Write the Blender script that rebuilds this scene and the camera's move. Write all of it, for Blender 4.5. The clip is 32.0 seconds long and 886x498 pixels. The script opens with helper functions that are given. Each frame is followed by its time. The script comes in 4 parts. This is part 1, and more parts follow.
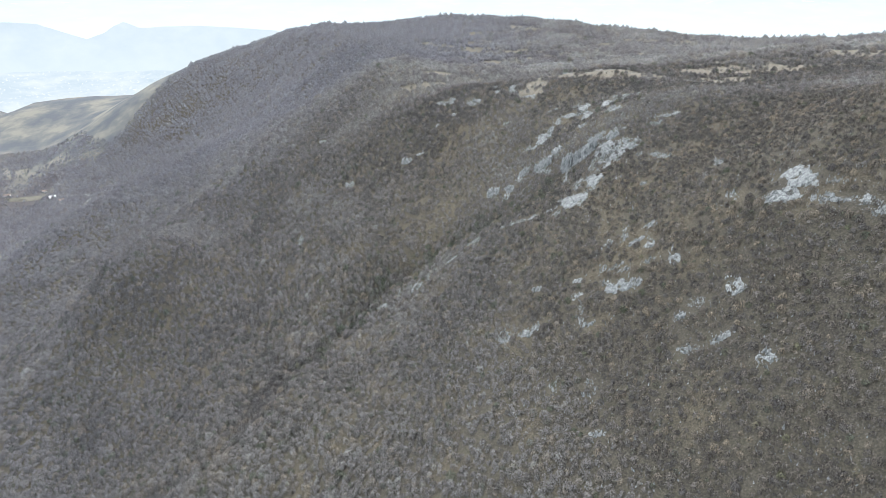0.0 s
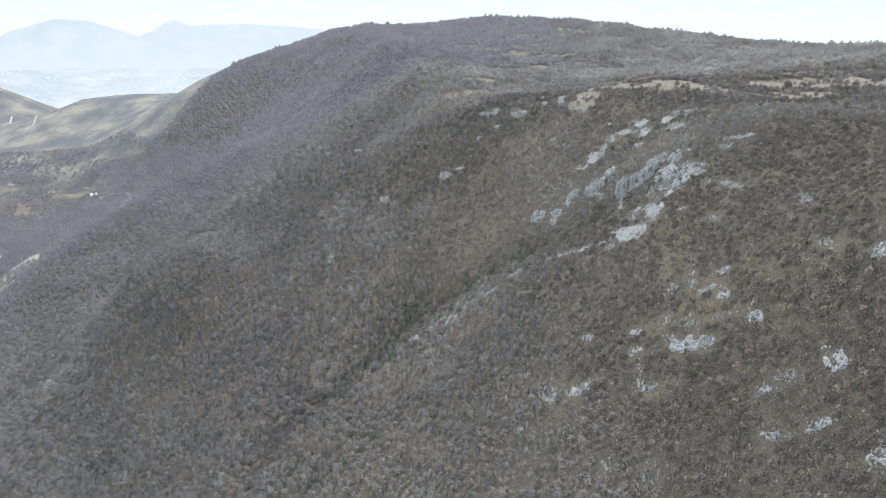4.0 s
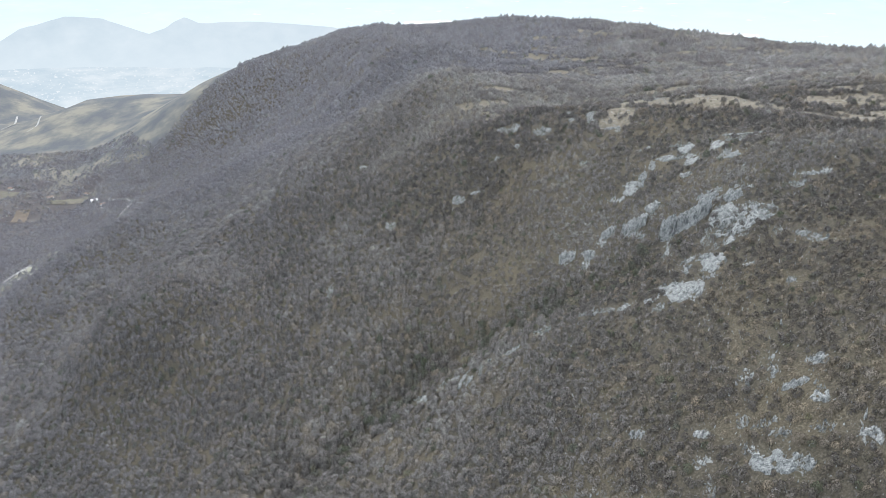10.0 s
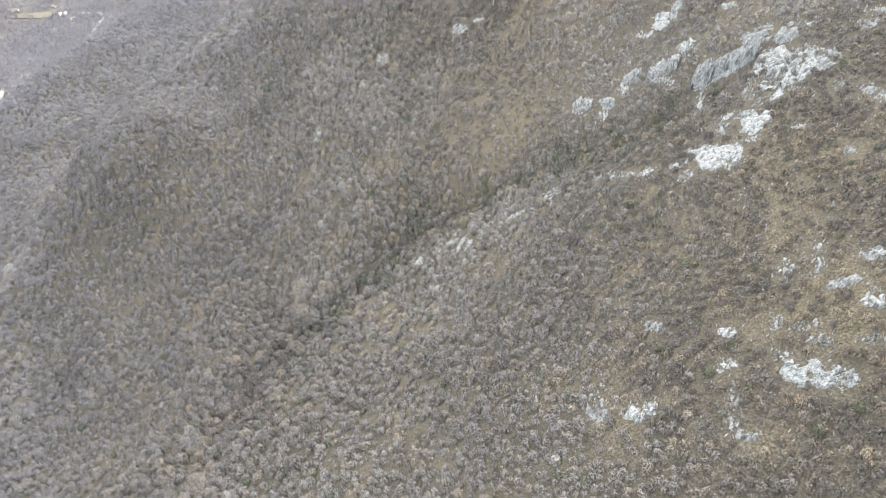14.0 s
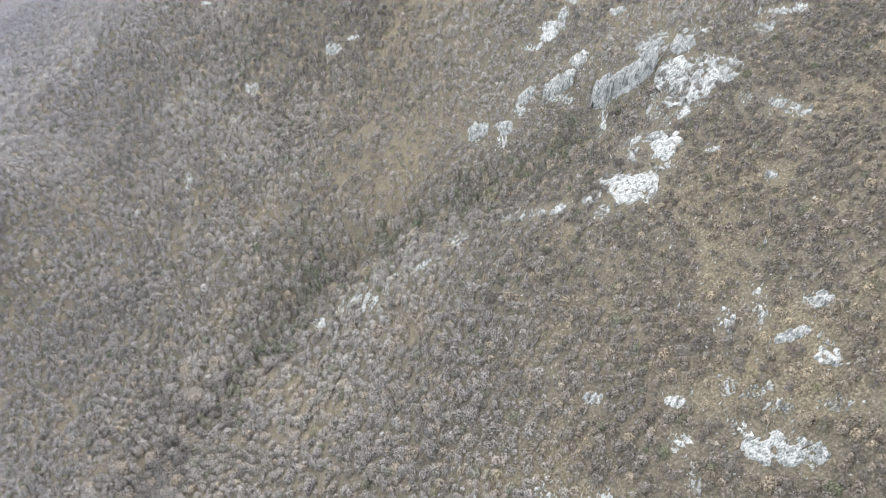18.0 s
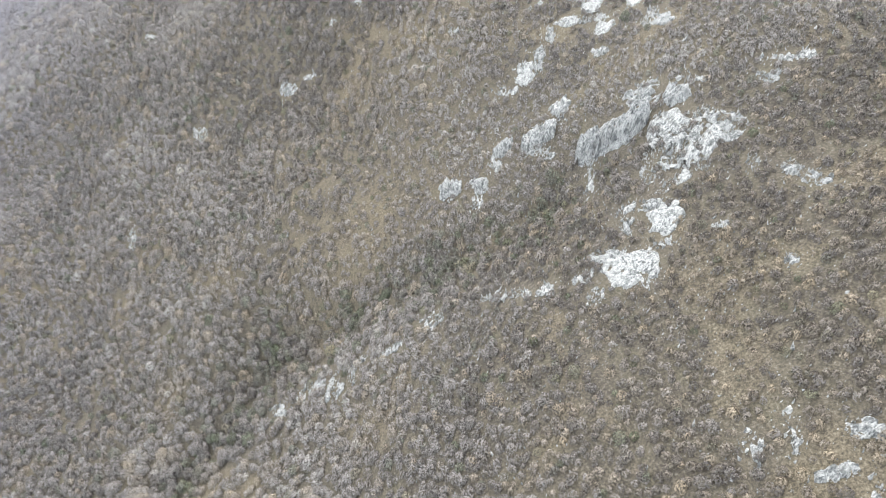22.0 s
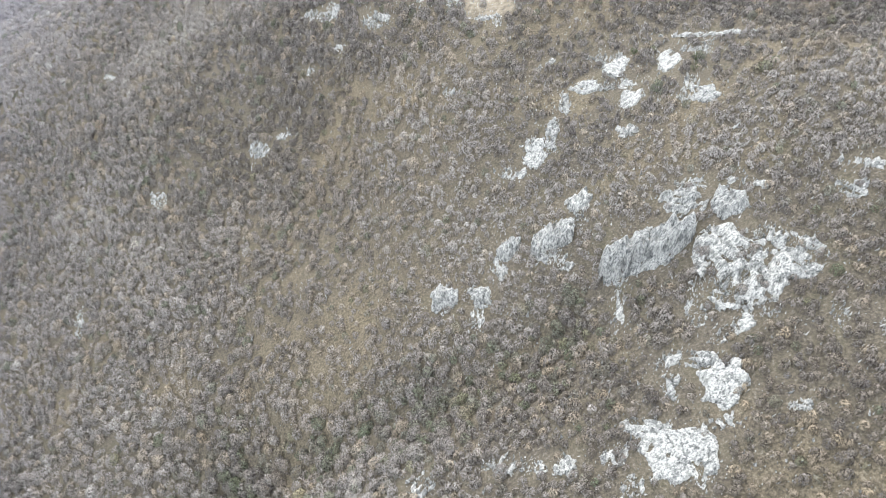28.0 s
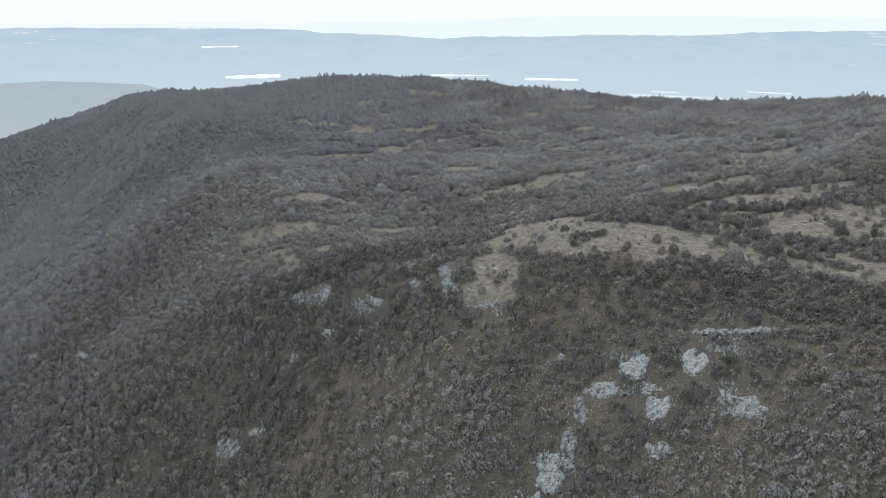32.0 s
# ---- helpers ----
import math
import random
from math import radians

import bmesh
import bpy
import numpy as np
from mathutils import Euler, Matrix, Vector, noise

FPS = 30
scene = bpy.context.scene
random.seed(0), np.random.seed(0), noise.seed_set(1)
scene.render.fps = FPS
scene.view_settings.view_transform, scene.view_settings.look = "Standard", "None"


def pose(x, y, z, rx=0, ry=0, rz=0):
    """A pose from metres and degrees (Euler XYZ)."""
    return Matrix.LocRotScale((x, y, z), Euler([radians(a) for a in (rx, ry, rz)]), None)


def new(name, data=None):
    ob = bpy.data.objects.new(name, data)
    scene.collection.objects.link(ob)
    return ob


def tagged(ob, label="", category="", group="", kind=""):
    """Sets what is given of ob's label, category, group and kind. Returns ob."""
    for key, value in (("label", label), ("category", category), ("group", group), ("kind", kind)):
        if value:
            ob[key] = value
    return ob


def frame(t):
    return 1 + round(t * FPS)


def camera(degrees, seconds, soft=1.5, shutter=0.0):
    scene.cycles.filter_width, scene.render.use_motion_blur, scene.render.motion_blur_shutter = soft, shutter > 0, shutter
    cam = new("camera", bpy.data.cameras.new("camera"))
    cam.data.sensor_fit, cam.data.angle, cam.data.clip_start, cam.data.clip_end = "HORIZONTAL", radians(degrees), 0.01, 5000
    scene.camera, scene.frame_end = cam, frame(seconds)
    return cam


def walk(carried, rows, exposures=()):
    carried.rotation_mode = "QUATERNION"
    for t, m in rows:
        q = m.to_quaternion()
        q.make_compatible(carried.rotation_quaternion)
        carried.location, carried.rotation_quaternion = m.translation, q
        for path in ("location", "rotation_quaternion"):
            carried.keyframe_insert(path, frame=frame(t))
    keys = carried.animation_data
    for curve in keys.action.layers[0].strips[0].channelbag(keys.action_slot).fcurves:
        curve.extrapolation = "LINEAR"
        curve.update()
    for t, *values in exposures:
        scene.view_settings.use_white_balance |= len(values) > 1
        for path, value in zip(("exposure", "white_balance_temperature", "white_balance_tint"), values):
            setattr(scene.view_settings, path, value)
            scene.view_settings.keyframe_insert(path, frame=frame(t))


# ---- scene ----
cam = camera(68.3, 32.0, 0.7)
METRES, EYE, TILT, LEAN, TURN = 300.0, 400.0, -24.6, 0.0, 0.0
ROWS = [
    (0.0, 0.0, 0.0, 0.0, 0.0, 0.0, -0.0),
    (0.5, 0.0006, 0.0138, 0.0069, -0.01, -0.01, 0.01),
    (1.0, 0.0011, 0.0276, 0.0139, -0.01, -0.04, 0.01),
    (1.5, 0.0002, 0.0427, 0.0206, 3.42, -0.08, -1.58),
    (2.0, -0.0001, 0.0565, 0.0271, 3.41, -0.08, -1.58),
    (2.5, -0.0006, 0.0705, 0.0338, 3.4, -0.09, -1.58),
    (3.0, -0.0013, 0.0845, 0.0405, 3.39, -0.09, -1.57),
    (3.5, -0.0018, 0.0987, 0.0472, 3.37, -0.1, -1.58),
    (5.5, -0.0042, 0.1554, 0.0747, 3.33, -0.17, -1.59),
    (6.0, -0.0082, 0.1693, 0.0834, 5.59, -0.35, -2.55),
    (6.5, -0.0073, 0.1865, 0.0875, 7.51, -0.37, -3.49),
    (7.0, -0.0092, 0.2006, 0.0941, 7.5, -0.4, -3.49),
    (7.5, -0.011, 0.215, 0.1005, 7.5, -0.4, -3.5),
    (8.0, -0.013, 0.2294, 0.1069, 7.49, -0.41, -3.51),
    (8.5, -0.0148, 0.2439, 0.1136, 7.5, -0.44, -3.52),
    (9.0, -0.0166, 0.2586, 0.12, 7.5, -0.46, -3.52),
    (9.5, -0.0171, 0.2718, 0.127, 4.34, -0.34, -2.07),
    (10.0, -0.018, 0.2862, 0.1335, 4.34, -0.36, -2.06),
    (10.5, -0.0187, 0.3008, 0.1397, 4.34, -0.36, -2.07),
    (11.0, -0.0201, 0.3128, 0.1429, 4.32, -2.64, -2.2),
    (11.5, -0.0203, 0.3271, 0.1485, 4.33, -8.3, -2.25),
    (12.0, -0.0202, 0.3428, 0.1566, 4.37, -9.38, -2.14),
    (12.5, -0.0212, 0.3575, 0.1632, 4.37, -9.38, -2.14),
    (13.0, -0.0226, 0.3713, 0.1686, 4.36, -9.79, -2.21),
    (13.5, -0.0234, 0.3845, 0.1732, 4.38, -14.77, -2.31),
    (15.5, -0.0242, 0.4464, 0.2025, 4.49, -17.54, -2.12),
    (16.0, -0.0254, 0.4608, 0.2091, 4.48, -17.51, -2.16),
    (16.5, -0.0217, 0.4758, 0.2104, 2.89, -17.13, -1.47),
    (17.0, -0.0244, 0.4871, 0.2233, -5.52, -17.62, 2.54),
    (17.5, -0.0218, 0.5011, 0.2291, -5.49, -17.57, 2.56),
    (18.0, -0.0203, 0.5146, 0.2357, -5.54, -17.55, 2.54),
    (18.5, -0.018, 0.5287, 0.2419, -5.55, -17.51, 2.56),
    (19.0, -0.0156, 0.5429, 0.2482, -5.56, -17.47, 2.57),
    (19.5, -0.0133, 0.557, 0.2548, -5.57, -17.45, 2.58),
    (20.0, -0.0109, 0.5713, 0.2611, -5.56, -17.41, 2.58),
    (20.5, -0.0086, 0.5856, 0.2675, -5.63, -17.38, 2.6),
    (21.0, -0.0055, 0.5995, 0.2735, -7.19, -17.42, 3.34),
    (21.5, -0.003, 0.6133, 0.281, -8.17, -17.54, 3.82),
    (22.0, 0.0003, 0.6272, 0.2869, -8.14, -17.47, 3.81),
    (22.5, 0.003, 0.6412, 0.2934, -8.17, -17.44, 3.81),
    (23.0, 0.0063, 0.6551, 0.2997, -8.14, -17.42, 3.82),
    (23.5, 0.0091, 0.6691, 0.3063, -8.17, -17.41, 3.83),
    (24.0, 0.0122, 0.6831, 0.3125, -8.16, -17.39, 3.83),
    (24.5, 0.0152, 0.6971, 0.3189, -8.16, -17.39, 3.83),
    (25.0, 0.0186, 0.7111, 0.3251, -8.13, -17.38, 3.85),
    (25.5, 0.0212, 0.7249, 0.3314, -8.16, -17.36, 3.84),
    (27.5, 0.0328, 0.78, 0.3549, -8.18, -17.89, 3.76),
    (28.0, 0.0374, 0.7951, 0.3635, -8.14, -17.9, 3.94),
    (28.5, 0.0409, 0.81, 0.3714, -8.17, -11.53, 4.02),
    (29.0, 0.042, 0.8224, 0.3758, -8.24, -9.18, 3.88),
    (29.5, 0.0448, 0.8355, 0.3816, -8.24, -9.18, 3.88),
    (30.0, 0.0477, 0.8489, 0.3884, -8.26, -7.33, 3.91),
    (30.5, 0.05, 0.8619, 0.3945, -8.31, -4.42, 3.91),
    (31.0, 0.0522, 0.8747, 0.4004, -8.37, -1.5, 3.92),
    (31.5, 0.0545, 0.8867, 0.4061, -8.39, 1.46, 3.93),
    (32.0, 0.056, 0.897, 0.4102, -8.42, 3.24, 3.91),
]
EXPOSURES = [(0.0, 0.4, 6050, 8), (5.0, 0.35, 6050, 8), (8.5, 0.3, 6050, 8), (9.5, 0.25, 6050, 8), (10.6, 0.2, 6100, 8), (11.0, 0.3, 6150, 8), (11.5, 0.95, 6400, 10), (12.5, 1.05, 6450, 10), (16.0, 1.16, 6420, 10),
             (20.0, 1.13, 6400, 10), (27.5, 1.17, 6430, 10), (28.5, 1.05, 6400, 10), (30.0, 0.95, 6300, 9), (31.0, 0.68, 6100, 8), (31.6, 0.05, 6000, 7), (32.0, -0.45, 5950, 7)]
walk(cam, [(t, pose(0, 0, EYE, TILT, LEAN, TURN) @ pose(METRES * x, METRES * y, METRES * z, 90 + pitch, roll, yaw)) for t, x, y, z, yaw, pitch, roll in ROWS], EXPOSURES)

# ---- sky and sun: thin bright overcast, the sun ahead ----
SUN_ELEVATION, SUN_AZIMUTH = 50.0, 10.0
world = bpy.data.worlds.new("hazy_sky")
scene.world = world
world.use_nodes = True
wn, wl = world.node_tree.nodes, world.node_tree.links
sky = wn.new("ShaderNodeTexSky")
sky.sky_type, sky.sun_disc = "NISHITA", False
sky.sun_elevation, sky.sun_rotation = radians(SUN_ELEVATION), radians(SUN_AZIMUTH)
sky.altitude, sky.air_density, sky.dust_density, sky.ozone_density = 700, 1.2, 6.0, 1.5
veil = wn.new("ShaderNodeMix")
veil.data_type = "RGBA"
veil.inputs["Factor"].default_value = 0.72
veil.inputs[7].default_value = (14.0, 14.8, 15.6, 1)
wl.new(sky.outputs[0], veil.inputs[6])
wl.new(veil.outputs[2], wn["Background"].inputs[0])
wn["Background"].inputs[1].default_value = 0.13
sun = new("sun", bpy.data.lights.new("sun", "SUN"))
sun.data.energy, sun.data.angle, sun.data.color = 1.9, radians(16), (1.0, 0.97, 0.93)
sun.matrix_world = pose(0, 0, 900, SUN_ELEVATION - 90, 0, -SUN_AZIMUTH)


# ---- the lie of the land ----
SLOPE_FORMS = [
    (130, 120, 80, -6.6), (60, 200, 60, -7.4), (130, 230, 60, -2.7), (20, 270, 50, 5.3),
    (75, 290, 45, -10.1), (115, 320, 45, -15.8), (-40, 260, 60, 2.4), (25, 325, 40, 2.2),
    (70, 365, 35, -16.7), (120, 385, 45, 11.3), (-90, 430, 60, -31.8), (-120, 340, 70, 15.8),
    (-190, 300, 80, -25.7), (-200, 430, 90, 3), (-120, 540, 80, -2), (-60, 640, 80, -2.9),
]
LIP_FORMS = [
    (50, 410, 40, -20.4), (90, 440, 40, -9.2), (-20, 420, 55, 1), (160, 470, 60, -8.8),
    (100, 520, 55, 13.6), (40, 500, 45, -12.7), (0, 545, 45, 3.8), (-40, 480, 50, -28.2),
    (30, 640, 80, -28), (130, 650, 90, -8.6),
]
FLANK_FORMS = [
    (250, 560, 100, 1.6), (-190, 720, 110, 29.5), (-110, 880, 120, -27.3), (60, 930, 130, -25.8),
    (220, 800, 120, -13.1), (-280, 560, 110, 19.3), (-320, 400, 110, -1), (-420, 500, 150, -9.8),
    (-350, 900, 160, -3.2), (-700, 800, 250, -1.4), (350, 350, 150, 9.9), (250, 200, 120, 24),
    (450, 750, 180, 8.8), (-300, 180, 150, 13), (520, 950, 160, -8.2),
]
SUMMIT_FORMS = [
    (-260, 1180, 170, -4.3), (60, 1330, 220, -5.8), (-180, 1420, 170, -19.3), (350, 1050, 200, -37.7),
    (-560, 1050, 180, -30), (-600, 1480, 150, 58.2), (-430, 1440, 130, 24.3), (-550, 1700, 200, 19.4),
    (-60, 1180, 150, -11.4), (-270, 1520, 100, -32), (-100, 1460, 100, 9.1),
]

SPUR_FORMS = [
    (-450, 750, 75, 34.3), (-70, 180, 45, -3.3), (-130, 240, 45, 18.1), (-650, 600, 75, -12.1),
    (-40, 330, 45, -24.1), (-350, 850, 75, 26.4), (-500, 650, 75, 26.6), (-10, 150, 45, 21.6),
    (-190, 540, 45, -14.9), (-280, 480, 45, 13.5), (-700, 900, 75, 10.2), (-250, 480, 45, 36.9),
    (-700, 1410, 130, 41.5), (-520, 1320, 130, -33.2), (-70, 450, 45, 37.4), (-160, 1680, 130, -17.3),
    (200, 240, 45, 25), (-70, 540, 45, 17.5), (-300, 700, 75, -10.5), (-650, 700, 75, -21.8),
    (-700, 1230, 130, -8.7),
]

GULLY = [(60, 366), (19, 364), (-41, 372), (-92, 328), (-117, 265), (-209, 225), (-334, 150)]


def lattice(ix, iy, seed):
    h = (ix.astype(np.int64) * 374761393 + iy.astype(np.int64) * 668265263 + seed * 982451653) & 0xFFFFFFFF
    h = ((h ^ (h >> 13)) * 1274126177) & 0xFFFFFFFF
    return ((h ^ (h >> 16)) & 0xFFFF) / 65535.0


def value_noise(x, y, size, seed=0):
    u, v = x / size, y / size
    iu, iv = np.floor(u), np.floor(v)
    a, b = u - iu, v - iv
    a, b = a * a * (3 - 2 * a), b * b * (3 - 2 * b)
    low = lattice(iu, iv, seed) * (1 - a) + lattice(iu + 1, iv, seed) * a
    high = lattice(iu, iv + 1, seed) * (1 - a) + lattice(iu + 1, iv + 1, seed) * a
    return low * (1 - b) + high * b


def fractal(x, y, size, octaves=4, seed=0):
    out, weight, total = 0.0, 1.0, 0.0
    for k in range(octaves):
        out = out + weight * value_noise(x + 17.3 * k, y - 9.1 * k, size / 2 ** k, seed + k)
        total, weight = total + weight, weight * 0.55
    return out / total


def to_line(x, y, line):
    best = np.full(np.shape(x), 1e9)
    for (ax, ay), (bx, by) in zip(line, line[1:]):
        dx, dy = bx - ax, by - ay
        u = np.clip(((x - ax) * dx + (y - ay) * dy) / (dx * dx + dy * dy), 0, 1)
        best = np.minimum(best, np.hypot(x - ax - u * dx, y - ay - u * dy))
    return best


def step(a, b, v):
    u = np.clip((v - a) / (b - a), 0, 1)
    return u * u * (3 - 2 * u)


def land(x, y):
    """Height of the bare ground: a plateau, its long flank down to the valley, and the forms on both."""
    x, y = np.asarray(x, float), np.asarray(y, float)
    down = 215 - 0.33 * y - x
    beyond = y + 0.8 * np.clip(x - 100, 0, None) - 1350
    top = 315 - 0.03 * np.clip(y - 600, 0, None) - 0.0006 * np.clip(beyond, 0, 900) ** 2
    floor = 10 - 0.10 * np.clip(y - 800, 0, 1500) - 0.12 * np.clip(y - 2000, 0, 1600) - 320 * np.clip((x - 300) / 1200, 0, 1)
    top = np.maximum(top, floor)
    fall = (1 - (1 - np.clip(down / 640, 0, 1)) ** 1.55) * 0.5 * (1 + np.tanh((down - 20) / 60))
    z = top + (floor - top) * fall
    for ax, ay, r, h in SLOPE_FORMS + LIP_FORMS + FLANK_FORMS + SUMMIT_FORMS + SPUR_FORMS + VALLEY_FORMS:
        z = z + h * np.exp(-((x - ax) ** 2 + (y - ay) ** 2) / (2 * r * r))
    z = z - 7 * np.exp(-(to_line(x, y, GULLY) / 14) ** 2)
    return z


def ground_height(x, y):
    """The ground with its small unevenness."""
    x, y = np.asarray(x, float), np.asarray(y, float)
    rough = 1 + 2.5 * step(350, 1200, np.hypot(x, y - 150))
    return land(x, y) + (fractal(x, y, 26, 3, 5) - 0.5) * 3.0 * rough + (fractal(x, y, 7, 2, 9) - 0.5) * 0.7


def inside(x, y, cx, cy, a, b, turn, ragged=0.6):
    """1 inside a ragged oval of half-axes a across and b along, turned by degrees; falls to 0 at its edge."""
    c, s = math.cos(radians(turn)), math.sin(radians(turn))
    u, v = (x - cx) * c + (y - cy) * s, -(x - cx) * s + (y - cy) * c
    d = np.hypot(u / a, v / b) + (fractal(x, y, min(a, b), 3, 31) - 0.5) * 2 * ragged
    return step(1.12, 0.82, d)


def meadow(x, y):
    """Where dry grass lies open."""
    m = np.zeros(np.shape(x))
    for oval in MEADOWS:
        m = np.maximum(m, inside(x, y, *oval))
    return m * np.where(y > 600, step(0.42, 0.55, fractal(x, y, 15, 3, 44)), step(0.30, 0.38, fractal(x, y, 9, 3, 45)))


def openness(x, y):
    """Dry grass between the thickets of the plateau, more of it towards the east."""
    f = fractal(np.asarray(x) * 0.45, np.asarray(y) * 1.25, 26, 4, 41) + 0.07 * step(110, 260, x) * step(900, 560, y)
    return step(500, 620, y + 0.25 * np.clip(x, 0, 200)) * step(-90, -10, x) * step(0.53, 0.60, f)


MEADOWS = [(226, 512, 60, 24, -18), (99, 564, 22, 24, -20), (105, 531, 28, 26, -40), (144, 506, 30, 20, -40), (194, 472, 32, 17, -40), (71, 515, 11, 20, -10), (3, 706, 20, 9, 15),
           (103, 696, 12, 9, 0), (206, 556, 30, 13, -15), (240, 516, 26, 12, -40), (145, 665, 14, 7, 0), (66, 725, 13, 6, 0), (-257, 1188, 16, 8, 0),
           (269, 669, 40, 9, -20), (188, 703, 22, 7, 5), (339, 779, 50, 8, -10), (175, 894, 30, 9, 0), (66, 927, 26, 9, 0), (286, 993, 60, 14, -5),
           (31, 1095, 30, 12, 0), (127, 1176, 40, 16, 0), (236, 1305, 60, 20, -8), (92, 1352, 70, 16, 0), (-40, 1338, 40, 12, 0), (330, 1230, 50, 14, -15)]
VALLEY_FORMS = [
    (-1790, 2000, 200, 165.1), (-1620, 2130, 150, 35), (-1000, 1760, 200, 122.2),
]


# ---- materials ----
def material(name):
    m = bpy.data.materials.new(name)
    m.use_nodes = True
    n, l = m.node_tree.nodes, m.node_tree.links
    return m, n, l, n["Principled BSDF"]


def ramp(n, stops):
    r = n.new("ShaderNodeValToRGB")
    e = r.color_ramp.elements
    while len(e) < len(stops):
        e.new(0.5)
    for k, (at, c) in enumerate(stops):
        e[k].position, e[k].color = at, (*c, 1)
    return r


def mixed(n, l, factor, a, b):
    m = n.new("ShaderNodeMix")
    m.data_type = "RGBA"
    for socket, v in ((m.inputs["Factor"], factor), (m.inputs[6], a), (m.inputs[7], b)):
        if isinstance(v, (int, float)):
            socket.default_value = v
        elif isinstance(v, tuple):
            socket.default_value = (*v, 1)
        else:
            l.new(v, socket)
    return m.outputs[2]


def noise_tex(n, l, where, scale, detail=4.0, rough=0.6):
    t = n.new("ShaderNodeTexNoise")
    t.inputs["Scale"].default_value, t.inputs["Detail"].default_value, t.inputs["Roughness"].default_value = scale, detail, rough
    l.new(where, t.inputs["Vector"])
    return t.outputs["Fac"]


def bump(n, l, height, strength, distance, bsdf):
    b = n.new("ShaderNodeBump")
    b.inputs["Strength"].default_value, b.inputs["Distance"].default_value = strength, distance
    l.new(height, b.inputs["Height"])
    l.new(b.outputs[0], bsdf.inputs["Normal"])


def ground_material():
    m, n, l, p = material("soil_and_dry_grass")
    where = n.new("ShaderNodeNewGeometry").outputs["Position"]
    cover = n.new("ShaderNodeAttribute")
    cover.attribute_name = "cover"
    part_of = n.new("ShaderNodeSeparateColor")
    l.new(cover.outputs["Color"], part_of.inputs[0])
    fine, mid, wide = noise_tex(n, l, where, 1.6, 7.0, 0.75), noise_tex(n, l, where, 0.14), noise_tex(n, l, where, 0.012)
    litter = ramp(n, [(0.36, (0.034, 0.030, 0.025)), (0.47, (0.078, 0.068, 0.054)), (0.57, (0.135, 0.117, 0.090)), (0.68, (0.27, 0.258, 0.24))])
    l.new(fine, litter.inputs[0])
    moss = ramp(n, [(0.35, (0.070, 0.060, 0.050)), (0.55, (0.105, 0.091, 0.066)), (0.75, (0.10, 0.094, 0.057))])
    l.new(mid, moss.inputs[0])
    base = mixed(n, l, 0.4, litter.outputs[0], moss.outputs[0])
    ochre = ramp(n, [(0.40, (0.06, 0.05, 0.036)), (0.5, (0.13, 0.107, 0.073)), (0.60, (0.22, 0.183, 0.125))])
    l.new(fine, ochre.inputs[0])
    base = mixed(n, l, part_of.outputs[2], base, ochre.outputs[0])
    straw = ramp(n, [(0.36, (0.10, 0.082, 0.060)), (0.47, (0.172, 0.147, 0.113)), (0.58, (0.232, 0.20, 0.156)), (0.68, (0.38, 0.36, 0.31))])
    l.new(noise_tex(n, l, where, 0.4, 8.0, 0.75), straw.inputs[0])
    base = mixed(n, l, part_of.outputs[0], base, straw.outputs[0])
    field = ramp(n, [(0.35, (0.085, 0.076, 0.077)), (0.5, (0.12, 0.107, 0.102)), (0.62, (0.17, 0.155, 0.133))])
    l.new(wide, field.inputs[0])
    base = mixed(n, l, part_of.outputs[1], base, field.outputs[0])
    # far pale grassland, with haze put into its bluish darker stop
    hazy_grass = ramp(n, [(0.38, (0.12, 0.122, 0.128)), (0.5, (0.165, 0.158, 0.145)), (0.6, (0.235, 0.215, 0.175))])
    l.new(wide, hazy_grass.inputs[0])
    base = mixed(n, l, cover.outputs["Alpha"], base, hazy_grass.outputs[0])
    l.new(base, p.inputs["Base Color"])
    p.inputs["Roughness"].default_value = 0.95
    p.inputs["Specular IOR Level"].default_value = 0.1
    bump(n, l, fine, 0.9, 0.5, p)
    return m


